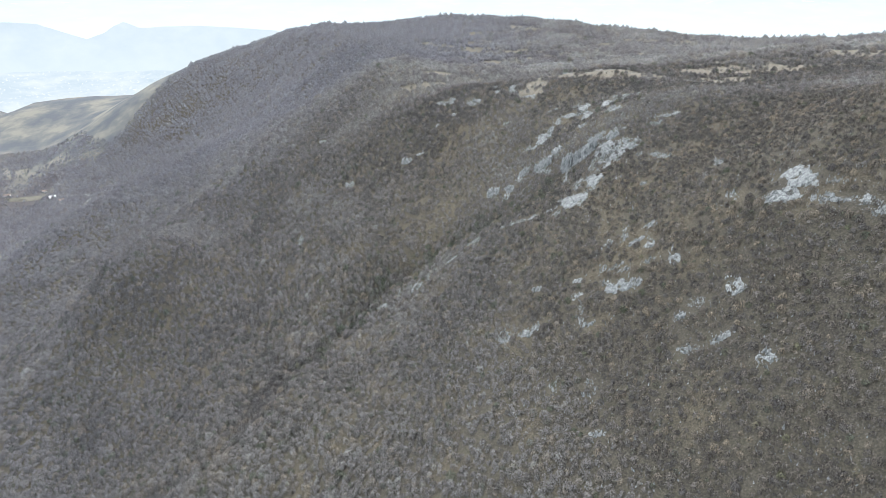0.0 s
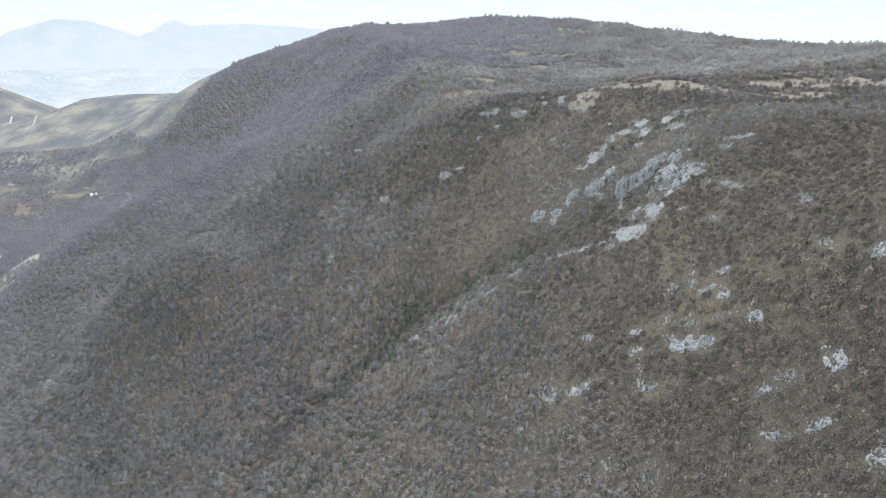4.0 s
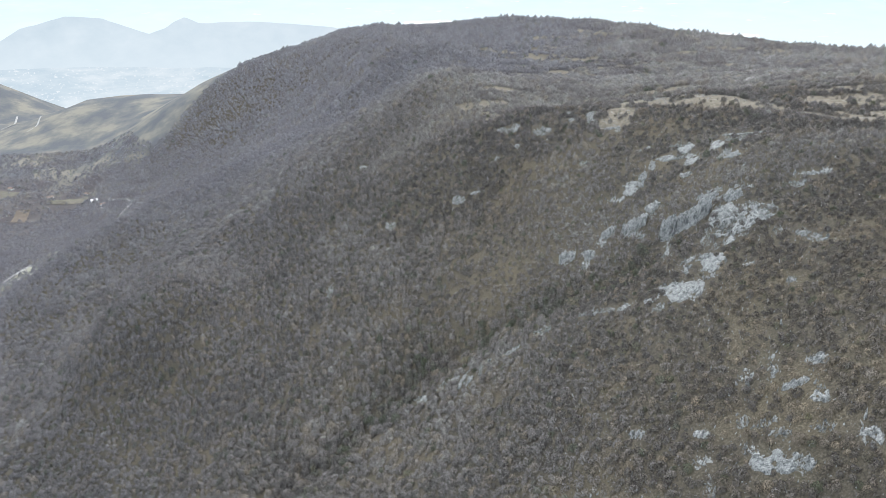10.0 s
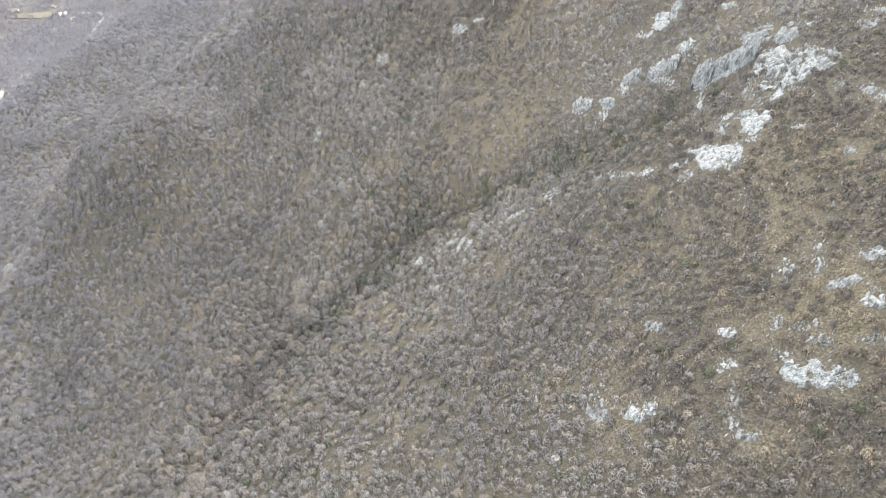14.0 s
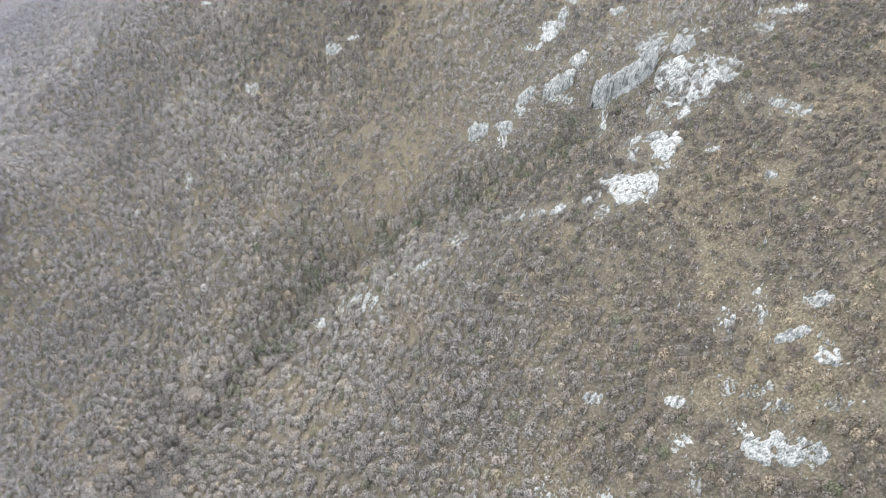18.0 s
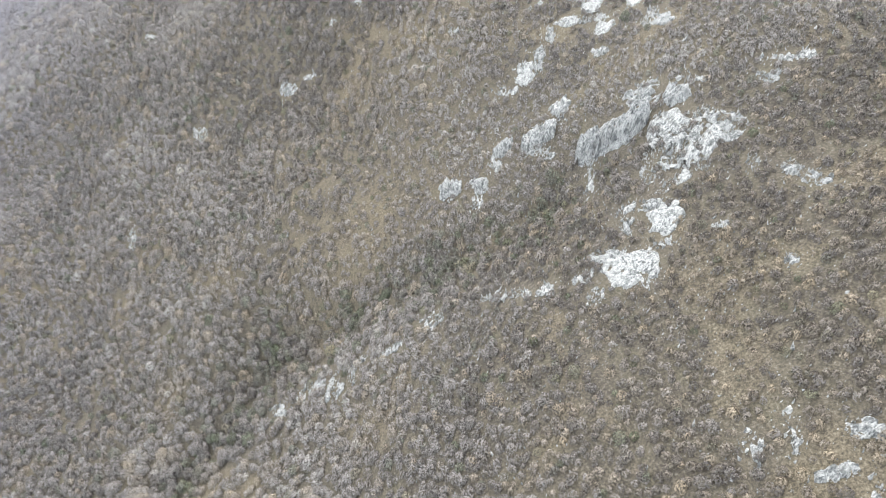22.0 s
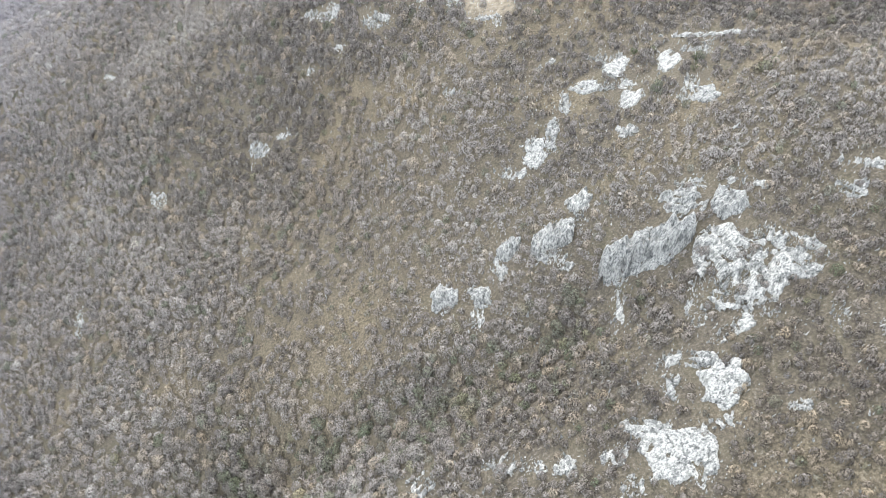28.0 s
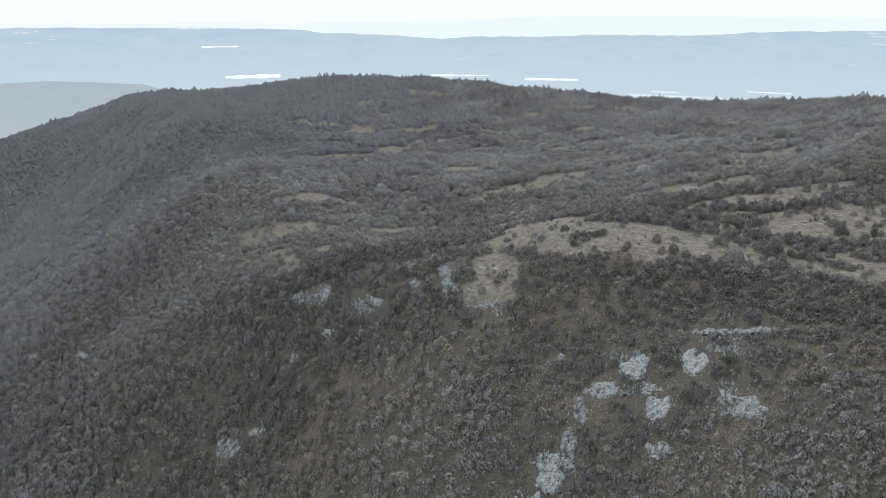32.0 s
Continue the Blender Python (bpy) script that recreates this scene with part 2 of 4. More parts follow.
def twig_material(name, dark, mid, light, warm, haze_tint):
    m, n, l, p = material(name)
    tone = n.new("ShaderNodeAttribute")
    tone.attribute_name = "tone"
    split = n.new("ShaderNodeSeparateColor")
    l.new(tone.outputs["Color"], split.inputs[0])
    shade = ramp(n, [(0.0, dark), (0.5, mid), (1.0, light)])
    l.new(split.outputs[0], shade.inputs[0])
    c = mixed(n, l, split.outputs[1], shade.outputs[0], warm)
    # alpha mixes a bluish haze colour into the twigs
    c = mixed(n, l, tone.outputs["Alpha"], c, haze_tint)
    c = mixed(n, l, split.outputs[2], c, (0.060, 0.085, 0.035))
    where = n.new("ShaderNodeNewGeometry").outputs["Position"]
    grain = noise_tex(n, l, where, 2.2, 5.0, 0.85)
    fleck = ramp(n, [(0.36, (0.62, 0.60, 0.58)), (0.5, (0.92, 0.92, 0.92)), (0.64, (1.18, 1.18, 1.18))])
    l.new(grain, fleck.inputs[0])
    mul = n.new("ShaderNodeMix")
    mul.data_type, mul.blend_type, mul.inputs["Factor"].default_value = "RGBA", "MULTIPLY", 1.0
    l.new(c, mul.inputs[6])
    l.new(fleck.outputs[0], mul.inputs[7])
    c = mul.outputs[2]
    l.new(c, p.inputs["Base Color"])
    p.inputs["Roughness"].default_value = 0.95
    p.inputs["Specular IOR Level"].default_value = 0.05
    # the crown is a mesh of twigs with gaps between them
    gaps = ramp(n, [(0.455, (0, 0, 0)), (0.55, (1, 1, 1))])
    tall = n.new("ShaderNodeMapping")
    tall.inputs["Scale"].default_value = (1.0, 1.0, 0.45)
    l.new(where, tall.inputs["Vector"])
    l.new(noise_tex(n, l, tall.outputs[0], 2.4, 4.0, 0.75), gaps.inputs[0])
    open_to = n.new("ShaderNodeMath")
    open_to.operation = "MULTIPLY"
    l.new(gaps.outputs[0], open_to.inputs[0])
    holed = n.new("ShaderNodeAttribute")
    holed.attribute_name = "airy"
    l.new(holed.outputs["Fac"], open_to.inputs[1])
    clear = n.new("ShaderNodeBsdfTransparent")
    both = n.new("ShaderNodeMixShader")
    l.new(open_to.outputs[0], both.inputs[0])
    l.new(p.outputs[0], both.inputs[1])
    l.new(clear.outputs[0], both.inputs[2])
    l.new(both.outputs[0], n["Material Output"].inputs[0])
    return m


def stone_material():
    m, n, l, p = material("weathered_limestone")
    where = n.new("ShaderNodeNewGeometry").outputs["Position"]
    tall = n.new("ShaderNodeMapping")
    tall.inputs["Scale"].default_value = (1.0, 1.0, 0.3)
    l.new(where, tall.inputs["Vector"])
    grain, stain = noise_tex(n, l, tall.outputs[0], 2.6, 7.0, 0.75), noise_tex(n, l, where, 0.5)
    rnd = n.new("ShaderNodeObjectInfo").outputs["Random"]
    pale = ramp(n, [(0.37, (0.08, 0.080, 0.078)), (0.45, (0.22, 0.22, 0.217)), (0.54, (0.385, 0.38, 0.362)), (0.66, (0.49, 0.483, 0.46))])
    l.new(grain, pale.inputs[0])
    tint = ramp(n, [(0.0, (0.72, 0.73, 0.73)), (1.0, (1.0, 1.0, 0.98))])
    l.new(rnd, tint.inputs[0])
    mul = n.new("ShaderNodeMix")
    mul.data_type, mul.blend_type = "RGBA", "MULTIPLY"
    mul.inputs["Factor"].default_value = 1.0
    l.new(pale.outputs[0], mul.inputs[6])
    l.new(tint.outputs[0], mul.inputs[7])
    # upright dark streaks: stain, and the shade of cracks painted into the stone
    streak = ramp(n, [(0.40, (0.42, 0.43, 0.44)), (0.52, (1.0, 1.0, 1.0))])
    l.new(noise_tex(n, l, tall.outputs[0], 0.95, 4.0, 0.7), streak.inputs[0])
    streaked = n.new("ShaderNodeMix")
    streaked.data_type, streaked.blend_type, streaked.inputs["Factor"].default_value = "RGBA", "MULTIPLY", 1.0
    l.new(mul.outputs[2], streaked.inputs[6])
    l.new(streak.outputs[0], streaked.inputs[7])
    lichen = ramp(n, [(0.55, (0, 0, 0)), (0.72, (0.55, 0.55, 0.55))])
    l.new(stain, lichen.inputs[0])
    c = mixed(n, l, lichen.outputs[0], streaked.outputs[2], (0.20, 0.20, 0.18))
    l.new(c, p.inputs["Base Color"])
    p.inputs["Roughness"].default_value = 0.9
    p.inputs["Specular IOR Level"].default_value = 0.2
    bump(n, l, grain, 0.8, 0.25, p)
    return m


def plain_material(name, color, rough=0.9, scale=0.5, spread=0.3):
    m, n, l, p = material(name)
    where = n.new("ShaderNodeNewGeometry").outputs["Position"]
    r = ramp(n, [(0.3, tuple(c * (1 - spread) for c in color)), (0.7, tuple(min(1, c * (1 + spread)) for c in color))])
    l.new(noise_tex(n, l, where, scale), r.inputs[0])
    l.new(r.outputs[0], p.inputs["Base Color"])
    p.inputs["Roughness"].default_value = rough
    p.inputs["Specular IOR Level"].default_value = 0.2
    return m


GROUND = ground_material()
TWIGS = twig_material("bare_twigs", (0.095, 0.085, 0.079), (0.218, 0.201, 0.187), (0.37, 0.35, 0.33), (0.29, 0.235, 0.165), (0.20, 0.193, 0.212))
STONE = stone_material()


# ---- ground: one sheet to the horizon ----
def spread_lines(fine_from, fine_to, pitch, low, high, grow=1.09):
    mid = list(np.arange(fine_from, fine_to + 0.01, pitch))
    s, v = pitch, mid[-1]
    while v < high:
        s *= grow
        v += s
        mid.append(v)
    s, v = pitch, mid[0]
    while v > low:
        s *= grow
        v -= s
        mid.insert(0, v)
    return np.array(mid)


def mesh_from(name, verts, faces_flat, sides, mat, smooth=False):
    me = bpy.data.meshes.new(name)
    me.vertices.add(len(verts))
    me.vertices.foreach_set("co", np.asarray(verts, np.float32).ravel())
    count = len(faces_flat) // sides
    me.loops.add(count * sides)
    me.loops.foreach_set("vertex_index", np.asarray(faces_flat, np.int32))
    me.polygons.add(count)
    me.polygons.foreach_set("loop_start", np.arange(0, count * sides, sides, dtype=np.int32))
    if smooth:
        me.polygons.foreach_set("use_smooth", np.ones(count, bool))
    me.materials.append(mat)
    me.update(calc_edges=True)
    return me


def grid_faces(rows, cols):
    i = (np.arange(rows - 1)[:, None] * cols + np.arange(cols - 1)[None, :]).ravel()
    return np.stack([i, i + 1, i + cols + 1, i + cols], 1).ravel()


def paint(me, name, rgb):
    a = me.attributes.new(name, "FLOAT_COLOR", "POINT")
    full = np.ones((len(rgb), 4), np.float32)
    full[:, :rgb.shape[1]] = rgb
    a.data.foreach_set("color", full.ravel())


def ochre_cover(x, y):
    o = 0.62 * np.exp(-(((x + 8) / 38) ** 2 + ((y - 395) / 34) ** 2)) + 0.22 * np.exp(-(((x - 62) / 40) ** 2 + ((y - 245) / 45) ** 2)) + 0.4 * np.exp(-(((x - 20) / 60) ** 2 + ((y - 470) / 40) ** 2))
    return np.clip(o * 0.8 * (0.3 + 1.2 * fractal(x, y, 22, 3, 77)) + 0.45 * step(0.60, 0.75, fractal(x, y, 16, 3, 12)), 0, 0.75)


xs = spread_lines(-270, 270, 3.2, -4600, 4600)
ys = spread_lines(60, 640, 3.2, -1500, 4800, 1.035)
gx, gy = np.meshgrid(xs, ys)
gx, gy = gx.ravel(), gy.ravel()
gz = ground_height(gx, gy)
SHEET = gz.reshape(len(ys), len(xs))


def sheet_height(x, y):
    """Height of the ground's own facets, for what lies on them far off."""
    i, j = np.clip(np.searchsorted(ys, y) - 1, 0, len(ys) - 2), np.clip(np.searchsorted(xs, x) - 1, 0, len(xs) - 2)
    u, v = (x - xs[j]) / (xs[j + 1] - xs[j]), (y - ys[i]) / (ys[i + 1] - ys[i])
    return (SHEET[i, j] * (1 - u) + SHEET[i, j + 1] * u) * (1 - v) + (SHEET[i + 1, j] * (1 - u) + SHEET[i + 1, j + 1] * u) * v


me = mesh_from("ground", np.stack([gx, gy, gz], 1), grid_faces(len(ys), len(xs)), 4, GROUND, True)
far_plateau = openness(gx, gy) * (land(gx, gy) > 235)
straw = np.clip(np.maximum(meadow(gx, gy), 0.7 * far_plateau), 0, 1)
valley = step(60, 15, land(gx, gy)) * step(-380, -480, gx)
paint(me, "cover", np.stack([straw, valley, ochre_cover(gx, gy), np.maximum.reduce([step(1300, 1500, gy - 0.25 * gx - 300) * step(-420, -520, gx), step(1650, 1900, gy), step(1260, 1310, gy) * step(-650, -700, gx - 0.6 * np.clip(gy - 1300, 0, 200))])], 1))
ground = tagged(new("ground", me), "brown hillside soil with dry grass and leaf litter", "ground", kind="structure")


# ---- scrub ----
def bush_shapes(rng, kinds, twigs, width, spread=0.44):
    """Unit bushes of thin rising twigs: arrays of triangles, about 1 high and 1 across."""
    shapes = []
    for _ in range(kinds):
        tris = []
        lean = rng.normal(0, 0.10, 2)
        for k in range(twigs):
            a, e = rng.uniform(0, 2 * math.pi), rng.uniform(0.0, 1.0) ** 0.65
            r = spread * math.sqrt(max(0.0, 1 - (1.5 * e - 0.55) ** 2)) * math.sqrt(rng.uniform(0.25, 1.15))
            tip = np.array([r * math.cos(a) + lean[0] * e, r * math.sin(a) + lean[1] * e, (0.16 + 0.86 * e) * rng.uniform(0.85, 1.08)])
            if k % 4 == 0:
                root = tip * np.array([0.3, 0.3, 0.0]) + rng.normal(0, 0.03, 3)
            else:
                root = tip * np.array([0.62, 0.62, 1]) - np.array([0, 0, rng.uniform(0.12, 0.28)]) + rng.normal(0, 0.05, 3)
            root[2] = max(root[2], -0.05)
            side = np.cross(tip - root, rng.normal(0, 1, 3))
            side *= width * rng.uniform(0.6, 1.4) / (np.linalg.norm(side) + 1e-6)
            tris.append((root + side, tip, root - side) if k % 3 else (root, tip + side * 0.8, tip - side * 0.8))
        shapes.append(np.array(tris))
    return shapes


def dome_shapes(rng, kinds, sides, rings, sprays, length, width):
    """Unit bushes: a rounded, uneven crown of dense twigs and fine shoots standing out of it. Each is the crown's points and faces, and the shoots' triangles."""
    shapes = []
    for _ in range(kinds):
        turn, lean = rng.uniform(0, 6.28), rng.normal(0, 0.06, 2)
        pts, faces, tris = [], [], []
        for level, (h, r) in enumerate(((0.0, 0.52), (0.44, 0.41))[:rings]):
            for k in range(sides):
                a = turn + 6.283 * (k + 0.5 * level + rng.uniform(-0.2, 0.2)) / sides
                f = r * rng.uniform(0.8, 1.2)
                pts.append((f * math.cos(a) + lean[0] * h, f * math.sin(a) + lean[1] * h, h * rng.uniform(0.85, 1.15)))
        pts.append((lean[0] + rng.normal(0, 0.06), lean[1] + rng.normal(0, 0.06), rng.uniform(0.66, 0.78)))
        low = (rings - 1) * sides
        for k in range(sides):
            j = (k + 1) % sides
            if rings == 2:
                faces += [(k, j, sides + k), (j, sides + j, sides + k)]
            faces.append((low + k, low + j, len(pts) - 1))
        for k in range(sprays):
            a, h = rng.uniform(0, 2 * math.pi), rng.uniform(0.1, 1.0)
            q = math.sqrt(1 - h * h)
            out = np.array([q * math.cos(a), q * math.sin(a), h])
            p = out * np.array([0.48, 0.48, 0.66]) * rng.uniform(0.9, 1.12) + np.array([lean[0] * h, lean[1] * h, 0.03])
            along = 0.8 * out + np.array([0, 0, 0.5]) + rng.normal(0, 0.35, 3)
            along /= np.linalg.norm(along)
            side = np.cross(along, out + rng.normal(0, 0.35, 3))
            side *= width * rng.uniform(0.6, 1.4) / (np.linalg.norm(side) + 1e-6)
            span = length * rng.uniform(0.6, 1.5)
            root, tip = p - along * span * 0.5, p + along * span * 0.5
            tris.append((root + side, tip, root - side) if k % 2 else (root, tip + side, tip - side))
        shapes.append((np.array(pts), np.array(faces), np.array(tris).reshape(-1, 3, 3)))
    return shapes


def grow(name, label, spots, sizes, tones, shapes, mat, tall=1.0, airy=0.0):
    """Many bushes in one mesh. spots: x, y, z; tones: four values for each bush."""
    rng = np.random.default_rng(len(spots))
    kind = rng.integers(0, len(shapes), len(spots))
    turn = rng.uniform(0, 2 * math.pi, len(spots))
    verts, shade, faces, soft, holes, start = [], [], [], [], [], 0

    def put(p, f, pick, rounded, jitter):
        nonlocal start
        c, s = np.cos(turn[pick])[:, None], np.sin(turn[pick])[:, None]
        sz = sizes[pick][:, None]
        x = (p[None, :, 0] * c - p[None, :, 1] * s) * sz + spots[pick, 0][:, None]
        y = (p[None, :, 0] * s + p[None, :, 1] * c) * sz + spots[pick, 1][:, None]
        z = p[None, :, 2] * sz * tall * lift[pick][:, None] + spots[pick, 2][:, None] - 0.1
        verts.append(np.stack([x, y, z], -1).reshape(-1, 3))
        t = np.repeat(tones[pick], len(p), 0)
        if rounded:
            t[:, 0] += rng.normal(0, jitter, len(t))
        else:
            t[:, 0] += rng.normal(0.03, jitter, len(t) // 3).repeat(3)
        shade.append(t)
        holes.append(np.full(len(t), airy if rounded else 0.0, np.float32))
        faces.append((f[None] + (start + len(p) * np.arange(len(pick)))[:, None, None]).reshape(-1, 3))
        soft.append(np.full(len(pick) * len(f), rounded))
        start += len(p) * len(pick)

    lift = rng.uniform(0.8, 1.2, len(spots))
    for k, (pts, hull, tris) in enumerate(shapes):
        pick = np.nonzero(kind == k)[0]
        if len(pick):
            if len(pts):
                put(pts, hull, pick, True, 0.05)
            if len(tris):
                put(tris.reshape(-1, 3), np.arange(len(tris) * 3).reshape(-1, 3), pick, False, 0.09)
    me = mesh_from(name, np.concatenate(verts), np.concatenate(faces).ravel(), 3, mat)
    me.polygons.foreach_set("use_smooth", np.concatenate(soft))
    paint(me, "tone", np.clip(np.concatenate(shade), 0, 1))
    me.attributes.new("airy", "FLOAT", "POINT").data.foreach_set("value", np.concatenate(holes))
    return tagged(new(name, me), label, "scrub", kind="stuff")


def spots_in(x0, x1, y0, y1, pitch, seed):
    rng = np.random.default_rng(seed)
    x, y = np.meshgrid(np.arange(x0, x1, pitch), np.arange(y0, y1, pitch))
    x = (x + rng.uniform(-0.5, 0.5, x.shape) * pitch * 1.2).ravel()
    y = (y + rng.uniform(-0.5, 0.5, y.shape) * pitch * 1.2).ravel()
    return x, y, rng


def reach(x, y):
    """Distance from the line along which the valley side is overflown."""
    return np.sqrt(x ** 2 + (y - np.clip(y, 0, 300)) ** 2 + (400 - land(x, y)) ** 2)


def bareness(x, y):
    """Where bushes keep off: open grass, rock and thin spots."""
    b = meadow(x, y)
    for cx, cy, a, bb, turn in ROCKS:
        near = (np.abs(x - cx) < 2 * max(a, bb)) & (np.abs(y - cy) < 2 * max(a, bb))
        if near.any():
            b[near] = np.maximum(b[near], (1.03 if cy > 405 else 0.95) * inside(x[near], y[near], cx, cy, a + 1.3, bb + 1.3, turn, 0.6))
    return b


def bush_tones(x, y, rng):
    n = len(x)
    warm = np.clip((0.75 * ochre_cover(x, y) + 0.25 * step(10, 90, x) * step(390, 320, y)) * rng.uniform(0, 1, n) + (rng.uniform(0, 1, n) < 0.16) * rng.uniform(0.1, 0.55, n), 0, 0.8)
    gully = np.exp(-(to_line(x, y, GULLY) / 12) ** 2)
    green = np.where(rng.uniform(0, 1, n) < 0.05 + 0.35 * gully * (x > -90), rng.uniform(0.1, 0.55, n), 0.0)
    # far bushes get paler, more even tones: haze painted into their colour
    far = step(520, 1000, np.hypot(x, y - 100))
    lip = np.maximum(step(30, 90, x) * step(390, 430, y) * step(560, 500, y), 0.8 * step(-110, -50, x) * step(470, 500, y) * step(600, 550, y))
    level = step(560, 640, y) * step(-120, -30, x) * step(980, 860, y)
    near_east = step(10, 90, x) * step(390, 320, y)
    # darker on the near east and west slopes, lip and gully; paler level top
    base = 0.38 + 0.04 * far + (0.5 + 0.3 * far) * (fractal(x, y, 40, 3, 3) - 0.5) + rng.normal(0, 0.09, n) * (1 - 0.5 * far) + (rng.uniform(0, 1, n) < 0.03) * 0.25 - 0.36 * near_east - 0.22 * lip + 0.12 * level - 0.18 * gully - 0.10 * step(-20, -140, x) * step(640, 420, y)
    # painted haze: a bluer tint on the west flank and far off
    haze_tint = np.clip(0.35 * step(-60, -260, x - 0.05 * (y - 400)) + 0.75 * far * step(120, -120, x - 0.1 * y) + 0.25 * far + 0.2 * (fractal(x, y, 55, 3, 19) - 0.5), 0, 0.9) * rng.uniform(0.7, 1, n)
    return np.stack([np.clip(base, 0.02, 1), warm, green, haze_tint * (1 - 0.6 * warm)], 1)


ROCKS = []


def outcrop(x, y, across, along, turn):
    ROCKS.append((x, y, max(across, 1.6), max(along, 1.6), turn))


outcrop(69.0, 324.6, 6.04, 7.53, 24)
outcrop(66.0, 332.4, 2.58, 5.3, 39)
outcrop(73.2, 322.7, 2.26, 6.11, -19)
outcrop(58.6, 329.9, 3.17, 2.49, -13)
outcrop(59.7, 321.3, 2.5, 2.77, -19)
outcrop(81.4, 334.9, 4.05, 6.43, -10)
outcrop(79.2, 342.1, 2.09, 3.49, 38)
outcrop(74.7, 344.8, 2.39, 1.46, -17)
outcrop(73.1, 339.4, 1.94, 3.75, -13)
outcrop(79.4, 326.9, 1.92, 2.5, 3)
outcrop(80.5, 375.5, 8.6, 6.2, -18)
outcrop(72.8, 368.8, 1.63, 10.2, -16)
outcrop(93.3, 362.8, 5.71, 8.98, 14)
outcrop(97.7, 353.9, 5.2, 8.82, -11)
outcrop(104.1, 354.9, 4.48, 5.72, 6)
outcrop(88.0, 345.0, 4.96, 2.39, -1)
outcrop(93.4, 346.1, 2.01, 4.02, 42)
outcrop(83.9, 353.0, 1.91, 3.9, -11)
outcrop(102.4, 361.8, 4.6, 2.09, -44)
outcrop(88.5, 354.9, 3.4, 6.05, 31)
outcrop(91.1, 382.0, 3.18, 5.49, 26)
outcrop(94.9, 385.4, 1.72, 4.24, 37)
outcrop(99.0, 374.0, 3.11, 4.86, 2)
outcrop(103.9, 377.5, 1.81, 4.4, 39)
outcrop(62.6, 394.5, 5.0, 5.5, -10)
outcrop(62.5, 388.6, 1.95, 6.79, 38)
outcrop(71.7, 400.7, 2.76, 4.97, 11)
outcrop(70.8, 394.1, 1.5, 3.08, -3)
outcrop(52.1, 399.5, 2.76, 4.39, 17)
outcrop(48.4, 394.8, 2.04, 3.74, -1)
outcrop(41.9, 389.2, 3.04, 4.22, 30)
outcrop(40.1, 383.4, 1.76, 4.14, -7)
outcrop(31.4, 393.5, 3.8, 5.2, 0)
outcrop(40.8, 335.9, 7.21, 2.22, -34)
outcrop(48.9, 332.7, 2.76, 3.87, 8)
outcrop(34.6, 339.0, 1.54, 2.64, 44)
outcrop(17.7, 342.8, 4.86, 2.93, -39)
outcrop(5.2, 343.2, 4.84, 2.05, -18)
outcrop(-5.2, 348.0, 1.2, 2.43, 40)
outcrop(-15.8, 344.1, 3.2, 5.59, 4)
outcrop(-9.1, 344.2, 1.2, 3.65, 1)
outcrop(-24.7, 350.0, 6.34, 3.36, -10)
outcrop(-37.4, 351.0, 2.35, 5.78, 38)
outcrop(-110.6, 464.3, 2.37, 8.38, 14)
outcrop(-28.3, 501.3, 5.73, 2.42, -37)
outcrop(-75.3, 500.4, 2.98, 5.37, 34)
outcrop(120.0, 364.2, 2.46, 3.15, 24)
outcrop(131.4, 365.9, 2.32, 2.77, -8)
outcrop(125.4, 368.7, 5.2, 1.31, -38)
outcrop(112.4, 326.7, 2.32, 5.84, 25)
outcrop(111.1, 331.9, 1.32, 2.91, 27)
outcrop(90.7, 323.7, 1.34, 1.76, 38)
outcrop(104.5, 338.1, 1.2, 2.95, -26)
outcrop(98.6, 305.8, 1.31, 1.87, -23)
outcrop(90.1, 416.5, 1.84, 3.73, 29)
outcrop(58.3, 424.4, 5.42, 1.98, -44)
outcrop(65.5, 426.8, 3.2, 5.42, 13)
outcrop(71.8, 429.6, 1.82, 6.73, -12)
outcrop(78.3, 439.6, 1.71, 5.36, -13)
outcrop(95.3, 452.5, 6.68, 2.03, -33)
outcrop(96.4, 446.4, 3.73, 4.7, 2)
outcrop(85.4, 444.1, 3.54, 4.76, 43)
outcrop(90.3, 440.4, 6.32, 1.81, -35)
outcrop(96.2, 436.6, 2.58, 3.88, 41)
outcrop(95.0, 428.2, 3.35, 4.86, -10)
outcrop(77.7, 460.9, 4, 1.57, 8)
outcrop(89.7, 416.1, 1.87, 2.67, 35)
outcrop(110.1, 439.4, 3.34, 6.44, -24)
outcrop(124.1, 446.3, 13.8, 1.52, -34)
outcrop(121.2, 438.7, 1.92, 5.65, -30)
outcrop(117.0, 440.3, 3.41, 1.32, -40)
outcrop(109.7, 421.8, 2.43, 5.07, -26)
outcrop(110.2, 414.4, 3.42, 4.4, 14)
outcrop(105.2, 416.8, 1.73, 2.27, 5)
outcrop(78.4, 438.0, 2.06, 3.51, -14)
outcrop(73.0, 431.5, 1.57, 3.81, -16)
outcrop(68.3, 428.5, 4.24, 1.97, -41)
outcrop(66.0, 425.5, 3.93, 2.14, -44)
outcrop(0.9, 548.6, 10.4, 2.56, -39)
outcrop(7.3, 549.1, 2.57, 5.14, 23)
outcrop(25.6, 525.5, 3.14, 8.02, 43)
outcrop(22.3, 525.6, 2.1, 5.2, 43)
outcrop(55.3, 524.3, 1.96, 11.5, -9)
outcrop(54.6, 512.2, 2.76, 4.21, 27)
outcrop(55.0, 528.8, 2.55, 5.32, 1)
outcrop(43.1, 542.7, 2.21, 3.99, 6)
outcrop(43.1, 523.7, 1.7, 3.89, -1)
outcrop(62.8, 497.2, 5.24, 1.51, -33)
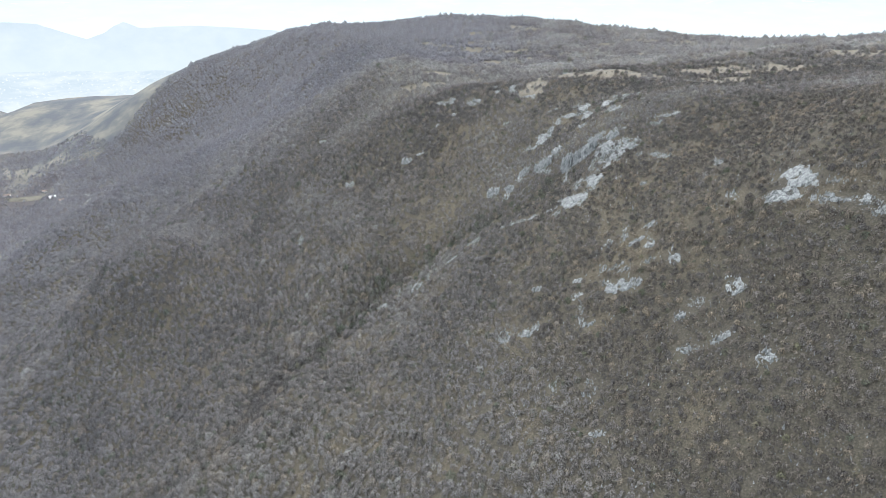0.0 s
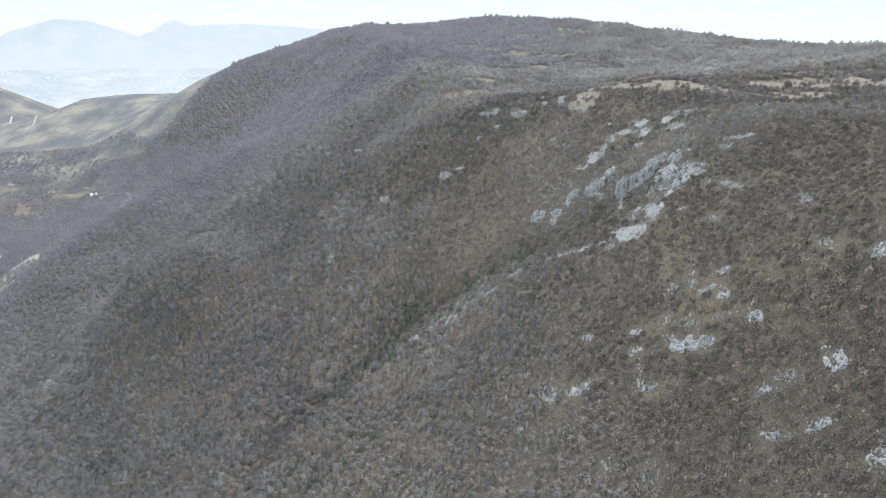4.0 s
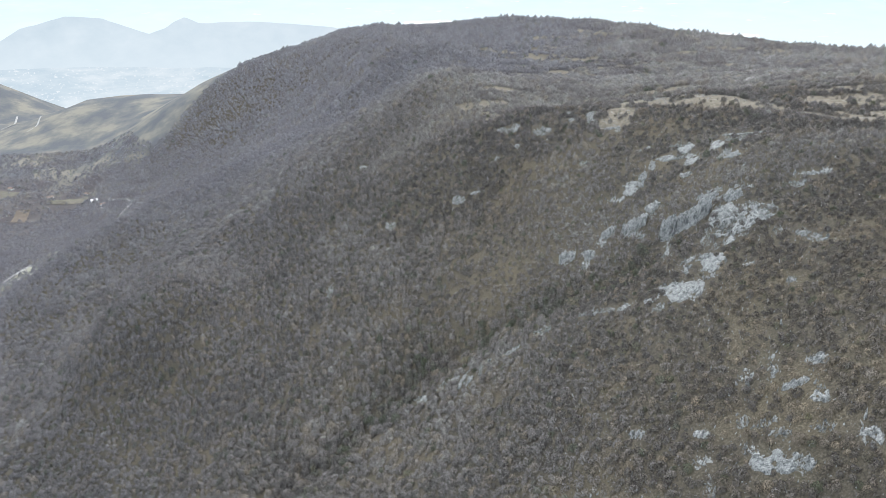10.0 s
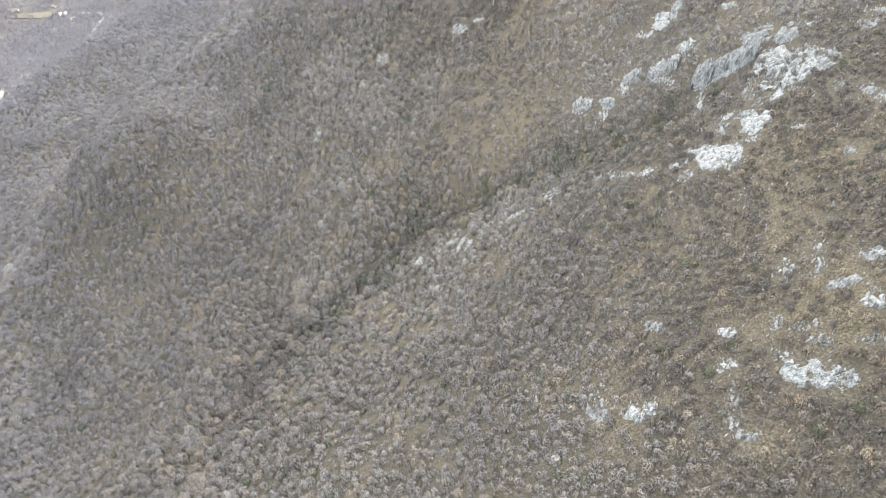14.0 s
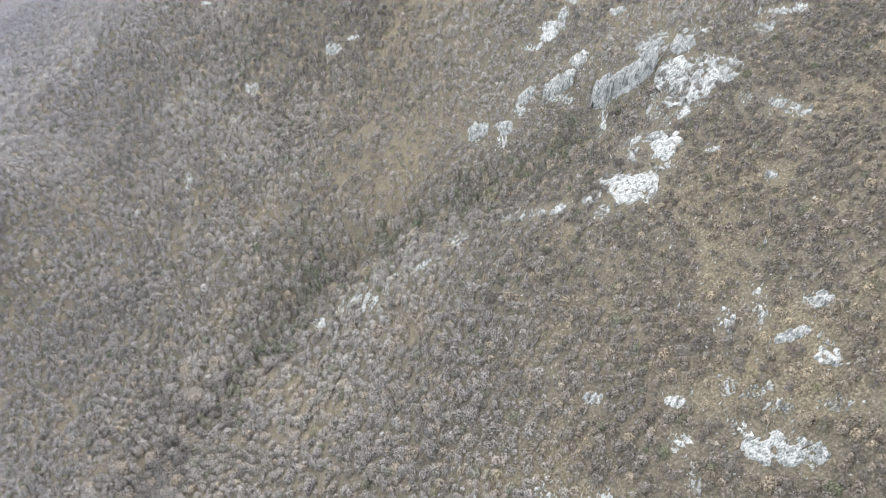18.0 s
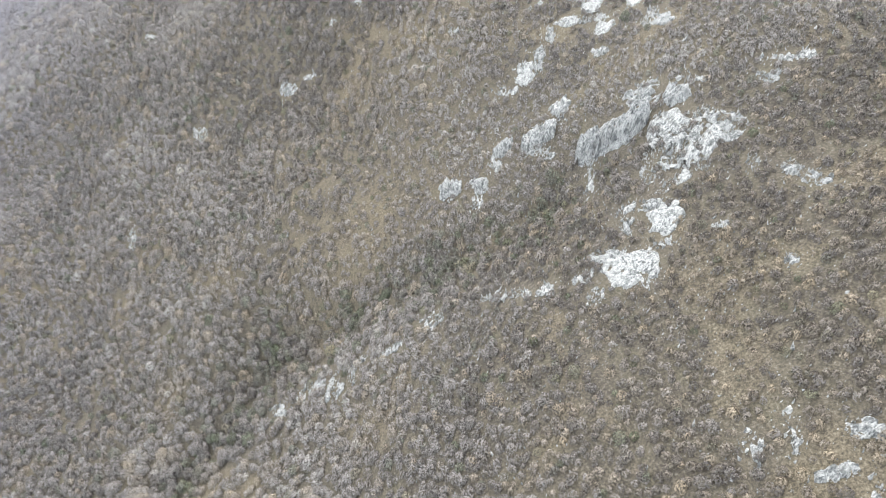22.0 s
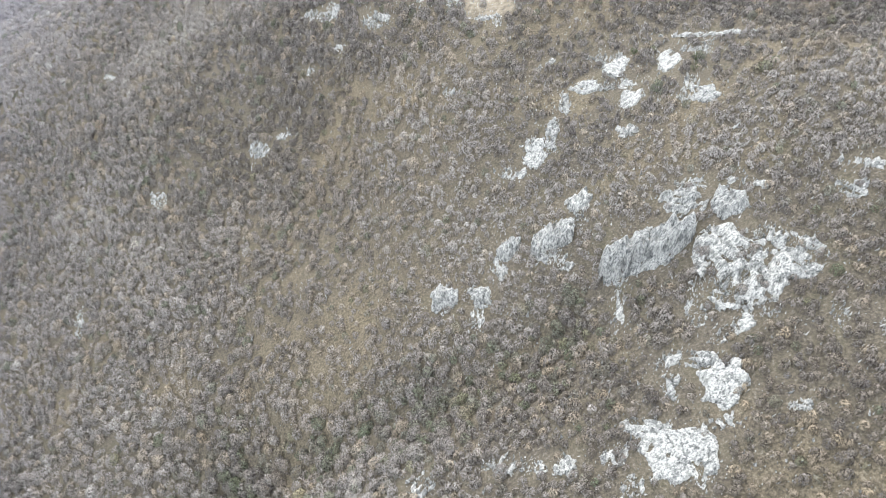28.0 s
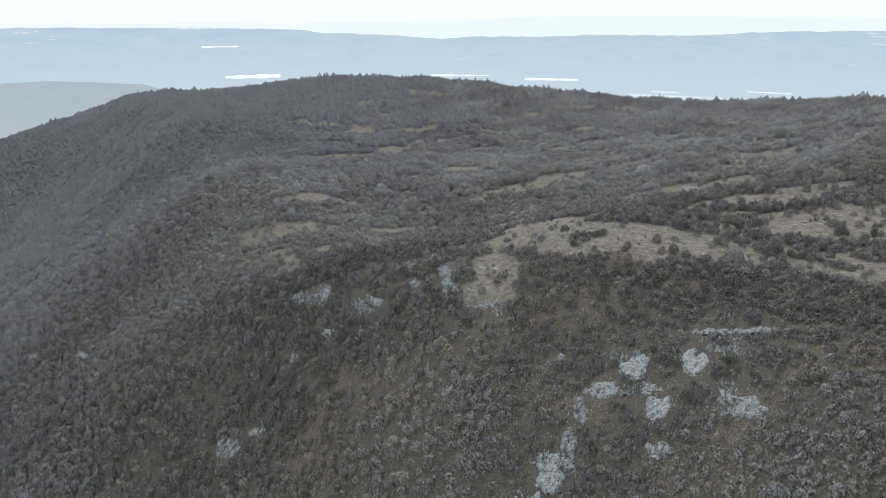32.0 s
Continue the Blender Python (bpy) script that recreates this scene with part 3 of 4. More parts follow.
outcrop(67.7, 492.5, 1.2, 4.27, -13)
outcrop(8.8, 523.8, 1.66, 3.23, 32)
outcrop(-4.6, 521.7, 1.51, 2.88, 24)
outcrop(-29.5, 499.8, 4.95, 2.51, -43)
outcrop(-18.1, 500.9, 4.66, 1.26, -33)
outcrop(45.8, 467.7, 1.32, 2.53, 41)
outcrop(-113.2, 601.1, 2.05, 7.25, 34)
outcrop(80, 983, 9.1, 7.24, -19)
outcrop(138.4, 761.6, 6.84, 11.1, 1)
outcrop(287.8, 730.9, 5.35, 17.2, -25)
outcrop(-12, 925, 3.72, 19.1, 2)
outcrop(62, 1236, 7.08, 13.6, 1)
outcrop(-10, 1162, 7.85, 12.3, 6)
outcrop(-165, 1273, 8.25, 27.1, 11)
outcrop(97.1, 536.5, 2.78, 4.86, 5)
outcrop(201.6, 603.2, 4.46, 9.68, 24)
outcrop(73.5, 236.5, 6.26, 3.79, -35)
outcrop(68.5, 243.0, 1.2, 4.38, 23)
outcrop(76.8, 233.2, 2.44, 3.06, 29)
outcrop(69.4, 254.5, 1.63, 3.13, -7)
outcrop(73.3, 250.0, 3.9, 1.35, -4)
outcrop(75.8, 245.0, 2.91, 1.32, -34)
outcrop(81.8, 268.9, 1.29, 5.6, -15)
outcrop(74.6, 269.4, 1.84, 4.03, -9)
outcrop(83.5, 258.8, 3.4, 1.65, -15)
outcrop(90.7, 263.5, 1.78, 2.75, 29)
outcrop(87.1, 250.6, 2.04, 2.98, 5)
outcrop(84.5, 240.0, 3.2, 1.24, -35)
outcrop(26.8, 243.9, 2.44, 4.41, 3)
outcrop(36.3, 239.1, 4.22, 2.43, -24)
outcrop(39.4, 240.0, 1.33, 2.53, -3)
outcrop(57.1, 246.0, 2.24, 2.83, 28)
outcrop(56.9, 236.7, 1.2, 3.82, -11)
outcrop(56.0, 231.0, 1.72, 2.82, -6)
outcrop(58.6, 226.3, 2.92, 1.2, -21)
outcrop(59.3, 255.7, 2.2, 1.46, -39)
outcrop(43.0, 264.6, 2.4, 1.58, -39)
outcrop(102.0, 202.9, 2.74, 4.88, 5)
outcrop(91.1, 206.0, 1.68, 3.58, 35)
outcrop(84.6, 190.0, 1.94, 3.87, 42)
outcrop(92.6, 187.0, 4.02, 1.2, -15)
outcrop(100.5, 171.2, 2.21, 3.28, 28)
outcrop(54.0, 196.2, 2.43, 4.81, -19)
outcrop(41.6, 203.3, 1.6, 2.99, 3)
outcrop(85.3, 204.3, 1.22, 2.84, 40)
outcrop(52.2, 176.2, 3.27, 1.3, -25)
outcrop(91.0, 232.6, 1.91, 3.84, 14)
outcrop(130.1, 229.4, 3.73, 9.89, 14)
outcrop(124.5, 224.1, 2.25, 6.77, 22)
outcrop(130.5, 210.5, 2.22, 5.07, 23)
outcrop(137.0, 200.8, 1.52, 7.3, 36)
outcrop(138.2, 194.1, 1.45, 3.73, 35)
outcrop(135.3, 215.5, 1.42, 4.23, 26)
outcrop(120.9, 228.3, 1.32, 3.03, 2)
outcrop(114.7, 244.6, 1.36, 3.61, 3)
outcrop(124.3, 285.2, 1.66, 6.92, -13)


rng_s = np.random.default_rng(4)
near_shapes = dome_shapes(rng_s, 24, 6, 2, 34, 0.22, 0.016)
mid_shapes = dome_shapes(rng_s, 18, 5, 2, 7, 0.24, 0.026)
far_shapes = dome_shapes(rng_s, 14, 4, 2, 0, 0.2, 0.03)
summit_shapes = dome_shapes(rng_s, 14, 6, 1, 0, 0.2, 0.03)


def scrub(name, label, x0, x1, y0, y1, pitch, low, high, size, shapes, seed, thin=0.0):
    x, y, rng = spots_in(x0, x1, y0, y1, pitch, seed)
    d = reach(x, y) + rng.normal(0, 18, len(x))
    keep = (d >= low) & (d < high) & (np.abs(x) < 0.80 * (y + 60) + 40)
    x, y = x[keep], y[keep]
    b = bareness(x, y)
    gaps = np.maximum(step(0.34, 0.20, fractal(x, y, 11, 3, 8)) * 0.6, openness(x, y) * 0.9)
    gaps = np.maximum(gaps, 0.35 * step(0.12, 0.5, ochre_cover(x, y)))
    keep = rng.uniform(0, 1, len(x)) > np.maximum(np.maximum(b * 0.97, gaps), thin)
    x, y = x[keep], y[keep]
    gully = np.exp(-(to_line(x, y, GULLY) / 16) ** 2)
    s = size * rng.lognormal(0, 0.20, len(x)) * (1 - 0.2 * step(-20, 60, x) * step(520, 440, y)) * (1 + 0.4 * gully) * (0.8 + 0.5 * fractal(x, y, 50, 2, 15))
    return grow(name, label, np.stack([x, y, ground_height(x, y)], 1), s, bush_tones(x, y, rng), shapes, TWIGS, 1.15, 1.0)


scrub("hillside_scrub", "dense leafless grey-brown scrub on the steep hillside", -240, 250, 80, 500, 1.95, 0, 200, 2.4, near_shapes, 21)
scrub("hillside_scrub", "dense leafless grey-brown scrub farther along the slope", -480, 340, 40, 780, 2.5, 200, 440, 3.05, mid_shapes, 22)


def far_scrub(name, label, x0, x1, y0, y1, pitch, low, high, size, seed, shapes):
    x, y, rng = spots_in(x0, x1, y0, y1, pitch, seed)
    d = reach(x, y) + rng.normal(0, 40, len(x))
    z = land(x, y)
    keep = (d >= low) & (d < high) & (np.abs(x) < 0.85 * (y + 60) + 60) & (y < 1620) & ((x > -690 - 0.6 * np.clip(1300 - y, -200, 0)) | (y < 1290))
    x, y, z = x[keep], y[keep], z[keep]
    plateau = step(225, 255, z)
    gaps = plateau * openness(x, y) * 0.93
    keep = rng.uniform(0, 1, len(x)) > np.maximum(meadow(x, y) * 0.97, gaps)
    x, y, plateau = x[keep], y[keep], plateau[keep]
    s = size * rng.lognormal(0, 0.25, len(x)) * (0.68 + 0.85 * fractal(x * 0.5, y, 26, 3, 43)) * (1 + 0.25 * plateau * step(-60, 0, x))
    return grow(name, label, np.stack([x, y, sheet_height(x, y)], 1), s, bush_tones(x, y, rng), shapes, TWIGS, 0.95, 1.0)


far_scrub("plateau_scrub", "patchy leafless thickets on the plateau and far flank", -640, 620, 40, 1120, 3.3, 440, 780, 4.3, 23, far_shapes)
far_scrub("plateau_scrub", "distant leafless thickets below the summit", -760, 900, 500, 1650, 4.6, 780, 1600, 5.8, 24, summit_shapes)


def side_scrub(x0, x1, y0, y1, pitch, size, seed):
    """Scrub on the rest of the hillside."""
    x, y, rng = spots_in(x0, x1, y0, y1, pitch, seed)
    keep = (np.abs(x) >= 0.80 * (y + 60) + 40) | (y < 78)
    x, y = x[keep], y[keep]
    s = size * rng.lognormal(0, 0.25, len(x))
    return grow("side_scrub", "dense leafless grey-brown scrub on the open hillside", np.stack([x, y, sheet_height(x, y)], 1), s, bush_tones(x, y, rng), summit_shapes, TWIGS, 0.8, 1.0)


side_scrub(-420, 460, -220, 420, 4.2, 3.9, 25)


# ---- limestone outcrops ----
def stone_mesh(rng, k):
    """An upright, sharp-edged karst stone, about 1 high."""
    bm = bmesh.new()
    lean = rng.normal(0, 0.12, 2)
    for _ in range(17):
        a, h = rng.uniform(0, 2 * math.pi), rng.uniform(-0.25, 1.0)
        r = (0.42 - 0.26 * max(h, 0)) * rng.uniform(0.75, 1.2)
        bm.verts.new((r * math.cos(a) * 1.25 + lean[0] * h, r * math.sin(a) * 0.8 + lean[1] * h, h))
    bmesh.ops.convex_hull(bm, input=bm.verts)
    bmesh.ops.delete(bm, geom=[v for v in bm.verts if not v.link_faces], context="VERTS")
    me = bpy.data.meshes.new("stone")
    bm.to_mesh(me)
    bm.free()
    me.materials.append(STONE)
    return me


rng_k = np.random.default_rng(9)
STONES = [stone_mesh(rng_k, k) for k in range(18)]
CHIP = np.array([(0.4, 0.1, 0), (-0.1, 0.34, 0), (-0.38, -0.06, 0), (0.06, -0.32, 0), (0.08, 0.03, 1)]) * 1.0
CHIP_FACES = np.array([0, 1, 4, 1, 2, 4, 2, 3, 4, 3, 0, 4])


def chips(name, x, y, sizes, rng, level=ground_height):
    """Small upright stones, joined; the places are in the world."""
    n = len(x)
    turn = rng.uniform(0, 6.28, n)
    ca, sa = np.cos(turn)[:, None], np.sin(turn)[:, None]
    p = CHIP[None] * rng.uniform(0.6, 1.35, (n, 5, 3)) * np.stack([sizes, sizes * rng.uniform(0.5, 1, n), sizes * rng.uniform(0.6, 1.7, n)], 1)[:, None]
    tilt = rng.normal(0, 0.25, (n, 2, 1))
    z = level(x, y)[:, None] + p[..., 2] - 0.08
    v = np.stack([x[:, None] + p[..., 0] * ca - p[..., 1] * sa + tilt[:, 0] * p[..., 2], y[:, None] + p[..., 0] * sa + p[..., 1] * ca + tilt[:, 1] * p[..., 2], z], -1)
    f = (CHIP_FACES[None] + 5 * np.arange(n)[:, None]).ravel()
    return new(name, mesh_from(name, v.reshape(-1, 3), f, 3, STONE))


def build_outcrop(cx, cy, a, b, turn, rng, rise=0.0, paved=False):
    level = sheet_height if cy > 640 else ground_height
    base_z = float(level(cx, cy))
    c, s = math.cos(radians(turn)), math.sin(radians(turn))
    pitch = max(0.38, math.sqrt(a * b) / 24) * (0.6 if rise > 1.5 else 1.0)
    u, v = np.meshgrid(np.arange(-1.3 * a, 1.3 * a + pitch, pitch), np.arange(-1.3 * b, 1.3 * b + pitch, pitch))
    x, y = cx + u * c - v * s, cy + u * s + v * c
    inn = inside(x, y, cx, cy, a, b, turn, 0.75)
    flutes = value_noise(u * 1.0, v * 0.35, 0.75, 61) * 0.6 + value_noise(u, v * 0.5, 1.7, 62) * 0.4
    lumps = fractal(x, y, 3.2, 3, 63)
    z = level(x, y) - 0.7 + inn * (0.85 + 3.0 * (lumps - 0.5)) + (flutes - 0.52) * 2.4 * (0.1 + inn)
    if paved:
        z = level(x, y) - 0.45 + 1.0 * step(0.31, 0.44, inn * (0.05 + 0.55 * fractal(x, y, 4.5, 3, 67) + 0.35 * fractal(x, y, 1.6, 2, 68))) + 0.9 * (flutes - 0.5) + 0.5 * (lumps - 0.5)
    if rise:
        w = v / b + 0.35 * (value_noise(u, u * 0, 2.5, 64) - 0.5) + 0.45 * (value_noise(u, v * 0.1, 0.9, 65) - 0.5)
        z = z + rise * step(-0.72, -0.42, w) * step(1.15, -0.1, w) * (0.85 + 0.8 * (lumps - 0.5)) * step(0.0, 0.45, inn) + 0.22 * rise * (value_noise(u, v * 0.12, 0.8, 66) - 0.5) * inn
    rows, cols = u.shape
    quads = grid_faces(rows, cols).reshape(-1, 4)
    reach_to = np.hypot(u / (1.25 * a), v / (1.25 * b)).ravel()
    keep = reach_to[quads].max(1) < 1.0
    thing = new("rock_outcrop")
    thing.location = (cx, cy, base_z)
    big = a * b > 45
    tagged(thing, "broad pale grey weathered limestone outcrop on the scrubby slope" if big else "small pale grey limestone outcrop among leafless bushes", "rock", "limestone outcrops")
    local = np.stack([x.ravel() - cx, y.ravel() - cy, z.ravel() - base_z], 1)
    if keep.sum() > 8:
        bed = new("bedrock", mesh_from("bedrock", local, quads[keep].ravel(), 4, STONE))
        bed.parent = thing
    spots = rng.uniform(-1.1, 1.1, (int(np.clip(a * b * 18, 120, 1500)), 2)) * (a, b)
    wx, wy = cx + spots[:, 0] * c - spots[:, 1] * s, cy + spots[:, 0] * s + spots[:, 1] * c
    ok = inside(wx, wy, cx, cy, a, b, turn, 0.75) * (0.35 + fractal(wx, wy, 2.0, 2, 66)) > rng.uniform(0.15, 0.9, len(wx))
    wx, wy = wx[ok], wy[ok]
    count = min(len(wx), int(np.clip(a * b * 1.5, 6, 55)))
    for k in range(count):
        size = (0.6 if paved else 1.0) * min(1.9, rng.lognormal(-0.55, 0.38) * (1.1 if big else 0.95))
        st = new("stone", STONES[rng.integers(len(STONES))])
        st.parent = thing
        st.location = (wx[k] - cx, wy[k] - cy, float(level(wx[k], wy[k])) - base_z + 0.1 * size + (0.25 if rise < 1.5 else 0.05) * rise)
        st.rotation_euler = (rng.normal(-0.15, 0.22), rng.normal(0, 0.22), radians(turn) + rng.normal(0, 0.5))
        st.scale = (size, size * rng.uniform(0.7, 1.1), size * rng.uniform(0.8, 1.5))
    if len(wx) > count:
        rest = chips("rubble", wx[count:], wy[count:], rng.lognormal(-1.15 if paved else -0.75, 0.35, len(wx) - count), rng, level)
        rest.parent = thing
        rest.matrix_parent_inverse = Matrix.Translation((-cx, -cy, -base_z))
        tagged(rest, kind="stuff")


rng_o = np.random.default_rng(12)
CLIFFS = {(80.5, 375.5): 5.2, (62.6, 394.5): 3.5, (31.4, 393.5): 3.2, (41.9, 389.2): 2.5, (52.1, 399.5): 2.2, (71.7, 400.7): 2.0, (91.1, 382.0): 2.0, (99.0, 374.0): 2.0, (93.3, 362.8): 0.8, (97.7, 353.9): 0.8, (81.4, 334.9): 1.2}
for rock in ROCKS:
    slab = (rock[1] > 410 and rock[0] > 58) or (54 < rock[0] < 86 and 318 < rock[1] < 346) or rock[1] < 250
    build_outcrop(*rock, rng_o, CLIFFS.get(rock[:2], 0.0), slab and rock[2] * rock[3] > 14)

# low dry growth between the bushes
x, y, rng = spots_in(-150, 200, 110, 520, 2.4, 73)
keep = (reach(x, y) < 225) & (np.abs(x) < 0.8 * y) & (rng.uniform(0, 1, len(x)) < 0.9 - 0.5 * meadow(x, y))
x, y = x[keep], y[keep]
tuft = np.clip(0.25 + 0.9 * ochre_cover(x, y) + rng.normal(0, 0.25, len(x)), 0, 1)
grow("dry_growth", "low dry grass and dwarf shrubs between the bushes", np.stack([x, y, ground_height(x, y)], 1), rng.lognormal(-0.15, 0.3, len(x)),
     np.stack([rng.uniform(0.1, 0.6, len(x)), tuft * 0.6, (rng.uniform(0, 1, len(x)) < 0.08) * 0.6, np.zeros(len(x))], 1), [(np.zeros((0, 3)), None, t) for t in bush_shapes(np.random.default_rng(6), 8, 7, 0.04, 0.6)], TWIGS, 0.8)

# loose stones standing all over the slope
x, y, rng = spots_in(-160, 230, 110, 600, 1.1, 71)
near_rock = np.zeros(len(x))
for cx, cy, a, b, turn in ROCKS:
    near_rock = np.maximum(near_rock, np.exp(-(((x - cx) / (2.2 * a + 5)) ** 2 + ((y - cy) / (2.2 * b + 5)) ** 2)))
likely = (0.045 + 0.36 * step(0.50, 0.70, fractal(x, y, 17, 3, 81)) * step(-60, 30, x + 0.1 * (y - 300)) + 0.38 * near_rock + 0.06 * meadow(x, y)) * step(260, 200, reach(x, y) - 60)
keep = rng.uniform(0, 1, len(x)) < likely
x, y = x[keep], y[keep]
tagged(chips("loose_stones", x, y, rng.lognormal(-0.75, 0.38, len(x)), rng), "small white limestone stones scattered among the bushes", "stones", kind="stuff")
x, y, rng = spots_in(-260, 420, 600, 1250, 7.0, 74)
keep = (rng.uniform(0, 1, len(x)) < 0.03 + 0.3 * step(0.58, 0.7, fractal(x * 0.6, y, 40, 3, 44))) & (land(x, y) > 240)
x, y = x[keep], y[keep]
tagged(chips("loose_stones", x, y, rng.lognormal(0.5, 0.4, len(x)), rng, sheet_height), "flat white limestone slabs scattered over the plateau", "stones", kind="stuff")


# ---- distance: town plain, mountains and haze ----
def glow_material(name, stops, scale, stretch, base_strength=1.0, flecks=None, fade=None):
    """Far land seen through bright haze, the haze painted into a glowing colour."""
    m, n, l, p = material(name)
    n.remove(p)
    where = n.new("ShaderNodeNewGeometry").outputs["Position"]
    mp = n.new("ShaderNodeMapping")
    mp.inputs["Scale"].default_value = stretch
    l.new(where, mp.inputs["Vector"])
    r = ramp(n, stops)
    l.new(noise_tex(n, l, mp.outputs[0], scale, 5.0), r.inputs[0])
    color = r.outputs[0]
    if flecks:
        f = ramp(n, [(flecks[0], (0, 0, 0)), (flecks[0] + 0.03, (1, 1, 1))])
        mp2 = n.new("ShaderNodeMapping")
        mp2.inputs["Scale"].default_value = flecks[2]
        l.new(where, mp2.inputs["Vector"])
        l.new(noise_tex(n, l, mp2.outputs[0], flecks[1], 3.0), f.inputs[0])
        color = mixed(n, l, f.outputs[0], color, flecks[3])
    # thicker haze painted in towards the foot
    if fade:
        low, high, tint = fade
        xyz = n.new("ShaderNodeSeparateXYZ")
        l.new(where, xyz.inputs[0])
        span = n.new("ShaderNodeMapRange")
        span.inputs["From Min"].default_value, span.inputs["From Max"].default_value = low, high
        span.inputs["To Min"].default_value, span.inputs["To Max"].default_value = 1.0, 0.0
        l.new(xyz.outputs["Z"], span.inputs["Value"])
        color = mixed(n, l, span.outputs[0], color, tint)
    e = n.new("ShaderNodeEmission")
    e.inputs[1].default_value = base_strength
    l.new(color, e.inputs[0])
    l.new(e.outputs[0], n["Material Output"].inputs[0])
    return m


def ring(name, radius, low, tops, az0, az1, mat, label):
    """A far curtain of land: its crest follows the angles in tops (azimuth, elevation seen from the middle of the way)."""
    az = np.arange(az0, az1 + 0.01, 0.25)
    crest = np.interp(az, [t[0] for t in tops], [t[1] for t in tops]) + (fractal(az * 10, az * 0 + radius, 30, 4, 6) - 0.5) * 0.35
    x, y = radius * np.sin(np.radians(az)), 150 + radius * np.cos(np.radians(az))
    z1 = 400 + radius * np.tan(np.radians(crest))
    v = np.concatenate([np.stack([x, y, np.full(len(az), low)], 1), np.stack([x, y, z1], 1)])
    me = mesh_from(name, v, grid_faces(2, len(az)), 4, mat, True)
    return tagged(new(name, me), label, "backdrop", kind="structure")


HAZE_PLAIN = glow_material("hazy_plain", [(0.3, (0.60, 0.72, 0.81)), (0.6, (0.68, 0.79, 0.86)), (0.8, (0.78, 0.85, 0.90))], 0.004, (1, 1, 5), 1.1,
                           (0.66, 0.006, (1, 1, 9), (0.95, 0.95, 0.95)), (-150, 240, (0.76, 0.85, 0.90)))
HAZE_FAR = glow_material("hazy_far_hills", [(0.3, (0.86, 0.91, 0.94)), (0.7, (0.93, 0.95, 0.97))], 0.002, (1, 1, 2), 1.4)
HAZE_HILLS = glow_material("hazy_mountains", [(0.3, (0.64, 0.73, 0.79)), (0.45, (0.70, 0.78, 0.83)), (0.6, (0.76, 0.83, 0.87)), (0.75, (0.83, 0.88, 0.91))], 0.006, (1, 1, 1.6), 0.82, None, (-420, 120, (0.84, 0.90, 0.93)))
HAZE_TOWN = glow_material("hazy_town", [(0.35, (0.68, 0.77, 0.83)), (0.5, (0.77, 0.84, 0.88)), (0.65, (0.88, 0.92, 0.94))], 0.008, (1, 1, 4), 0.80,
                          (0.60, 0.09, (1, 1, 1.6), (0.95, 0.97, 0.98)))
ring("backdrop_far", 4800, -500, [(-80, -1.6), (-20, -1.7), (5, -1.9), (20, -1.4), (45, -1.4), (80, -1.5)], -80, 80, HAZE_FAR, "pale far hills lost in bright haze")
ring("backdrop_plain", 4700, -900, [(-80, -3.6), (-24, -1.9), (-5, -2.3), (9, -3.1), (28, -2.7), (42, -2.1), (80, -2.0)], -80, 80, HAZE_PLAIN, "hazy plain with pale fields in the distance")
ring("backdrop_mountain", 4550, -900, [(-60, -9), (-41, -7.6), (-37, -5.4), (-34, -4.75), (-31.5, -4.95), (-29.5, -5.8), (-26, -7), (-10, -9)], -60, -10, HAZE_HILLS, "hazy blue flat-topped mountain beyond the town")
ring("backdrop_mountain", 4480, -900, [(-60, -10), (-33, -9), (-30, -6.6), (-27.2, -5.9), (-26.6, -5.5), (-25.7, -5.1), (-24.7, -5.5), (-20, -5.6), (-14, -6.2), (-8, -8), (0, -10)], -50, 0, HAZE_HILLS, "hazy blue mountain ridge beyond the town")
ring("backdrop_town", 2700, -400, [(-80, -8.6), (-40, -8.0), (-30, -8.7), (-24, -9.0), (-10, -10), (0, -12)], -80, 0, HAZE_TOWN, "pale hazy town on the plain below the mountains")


# ---- the valley: road, tracks, fields, scrub and a few houses ----
TRACK = plain_material("pale_gravel", (0.34, 0.325, 0.30), 0.95, 0.2, 0.15)
VERGE = plain_material("dry_verge", (0.27, 0.26, 0.20), 0.95, 0.15, 0.3)
TILLED = plain_material("tilled_soil", (0.15, 0.12, 0.095), 0.95, 0.3, 0.25)
PASTURE = plain_material("winter_pasture", (0.145, 0.13, 0.102), 0.95, 0.1, 0.3)
PLASTER = plain_material("pale_plaster", (0.70, 0.69, 0.66), 0.8, 0.8, 0.1)
TILES = plain_material("weathered_roof_tiles", (0.27, 0.20, 0.165), 0.8, 1.5, 0.25)
DARK_WOOD = plain_material("dark_window", (0.05, 0.05, 0.055), 0.4, 1.0, 0.2)


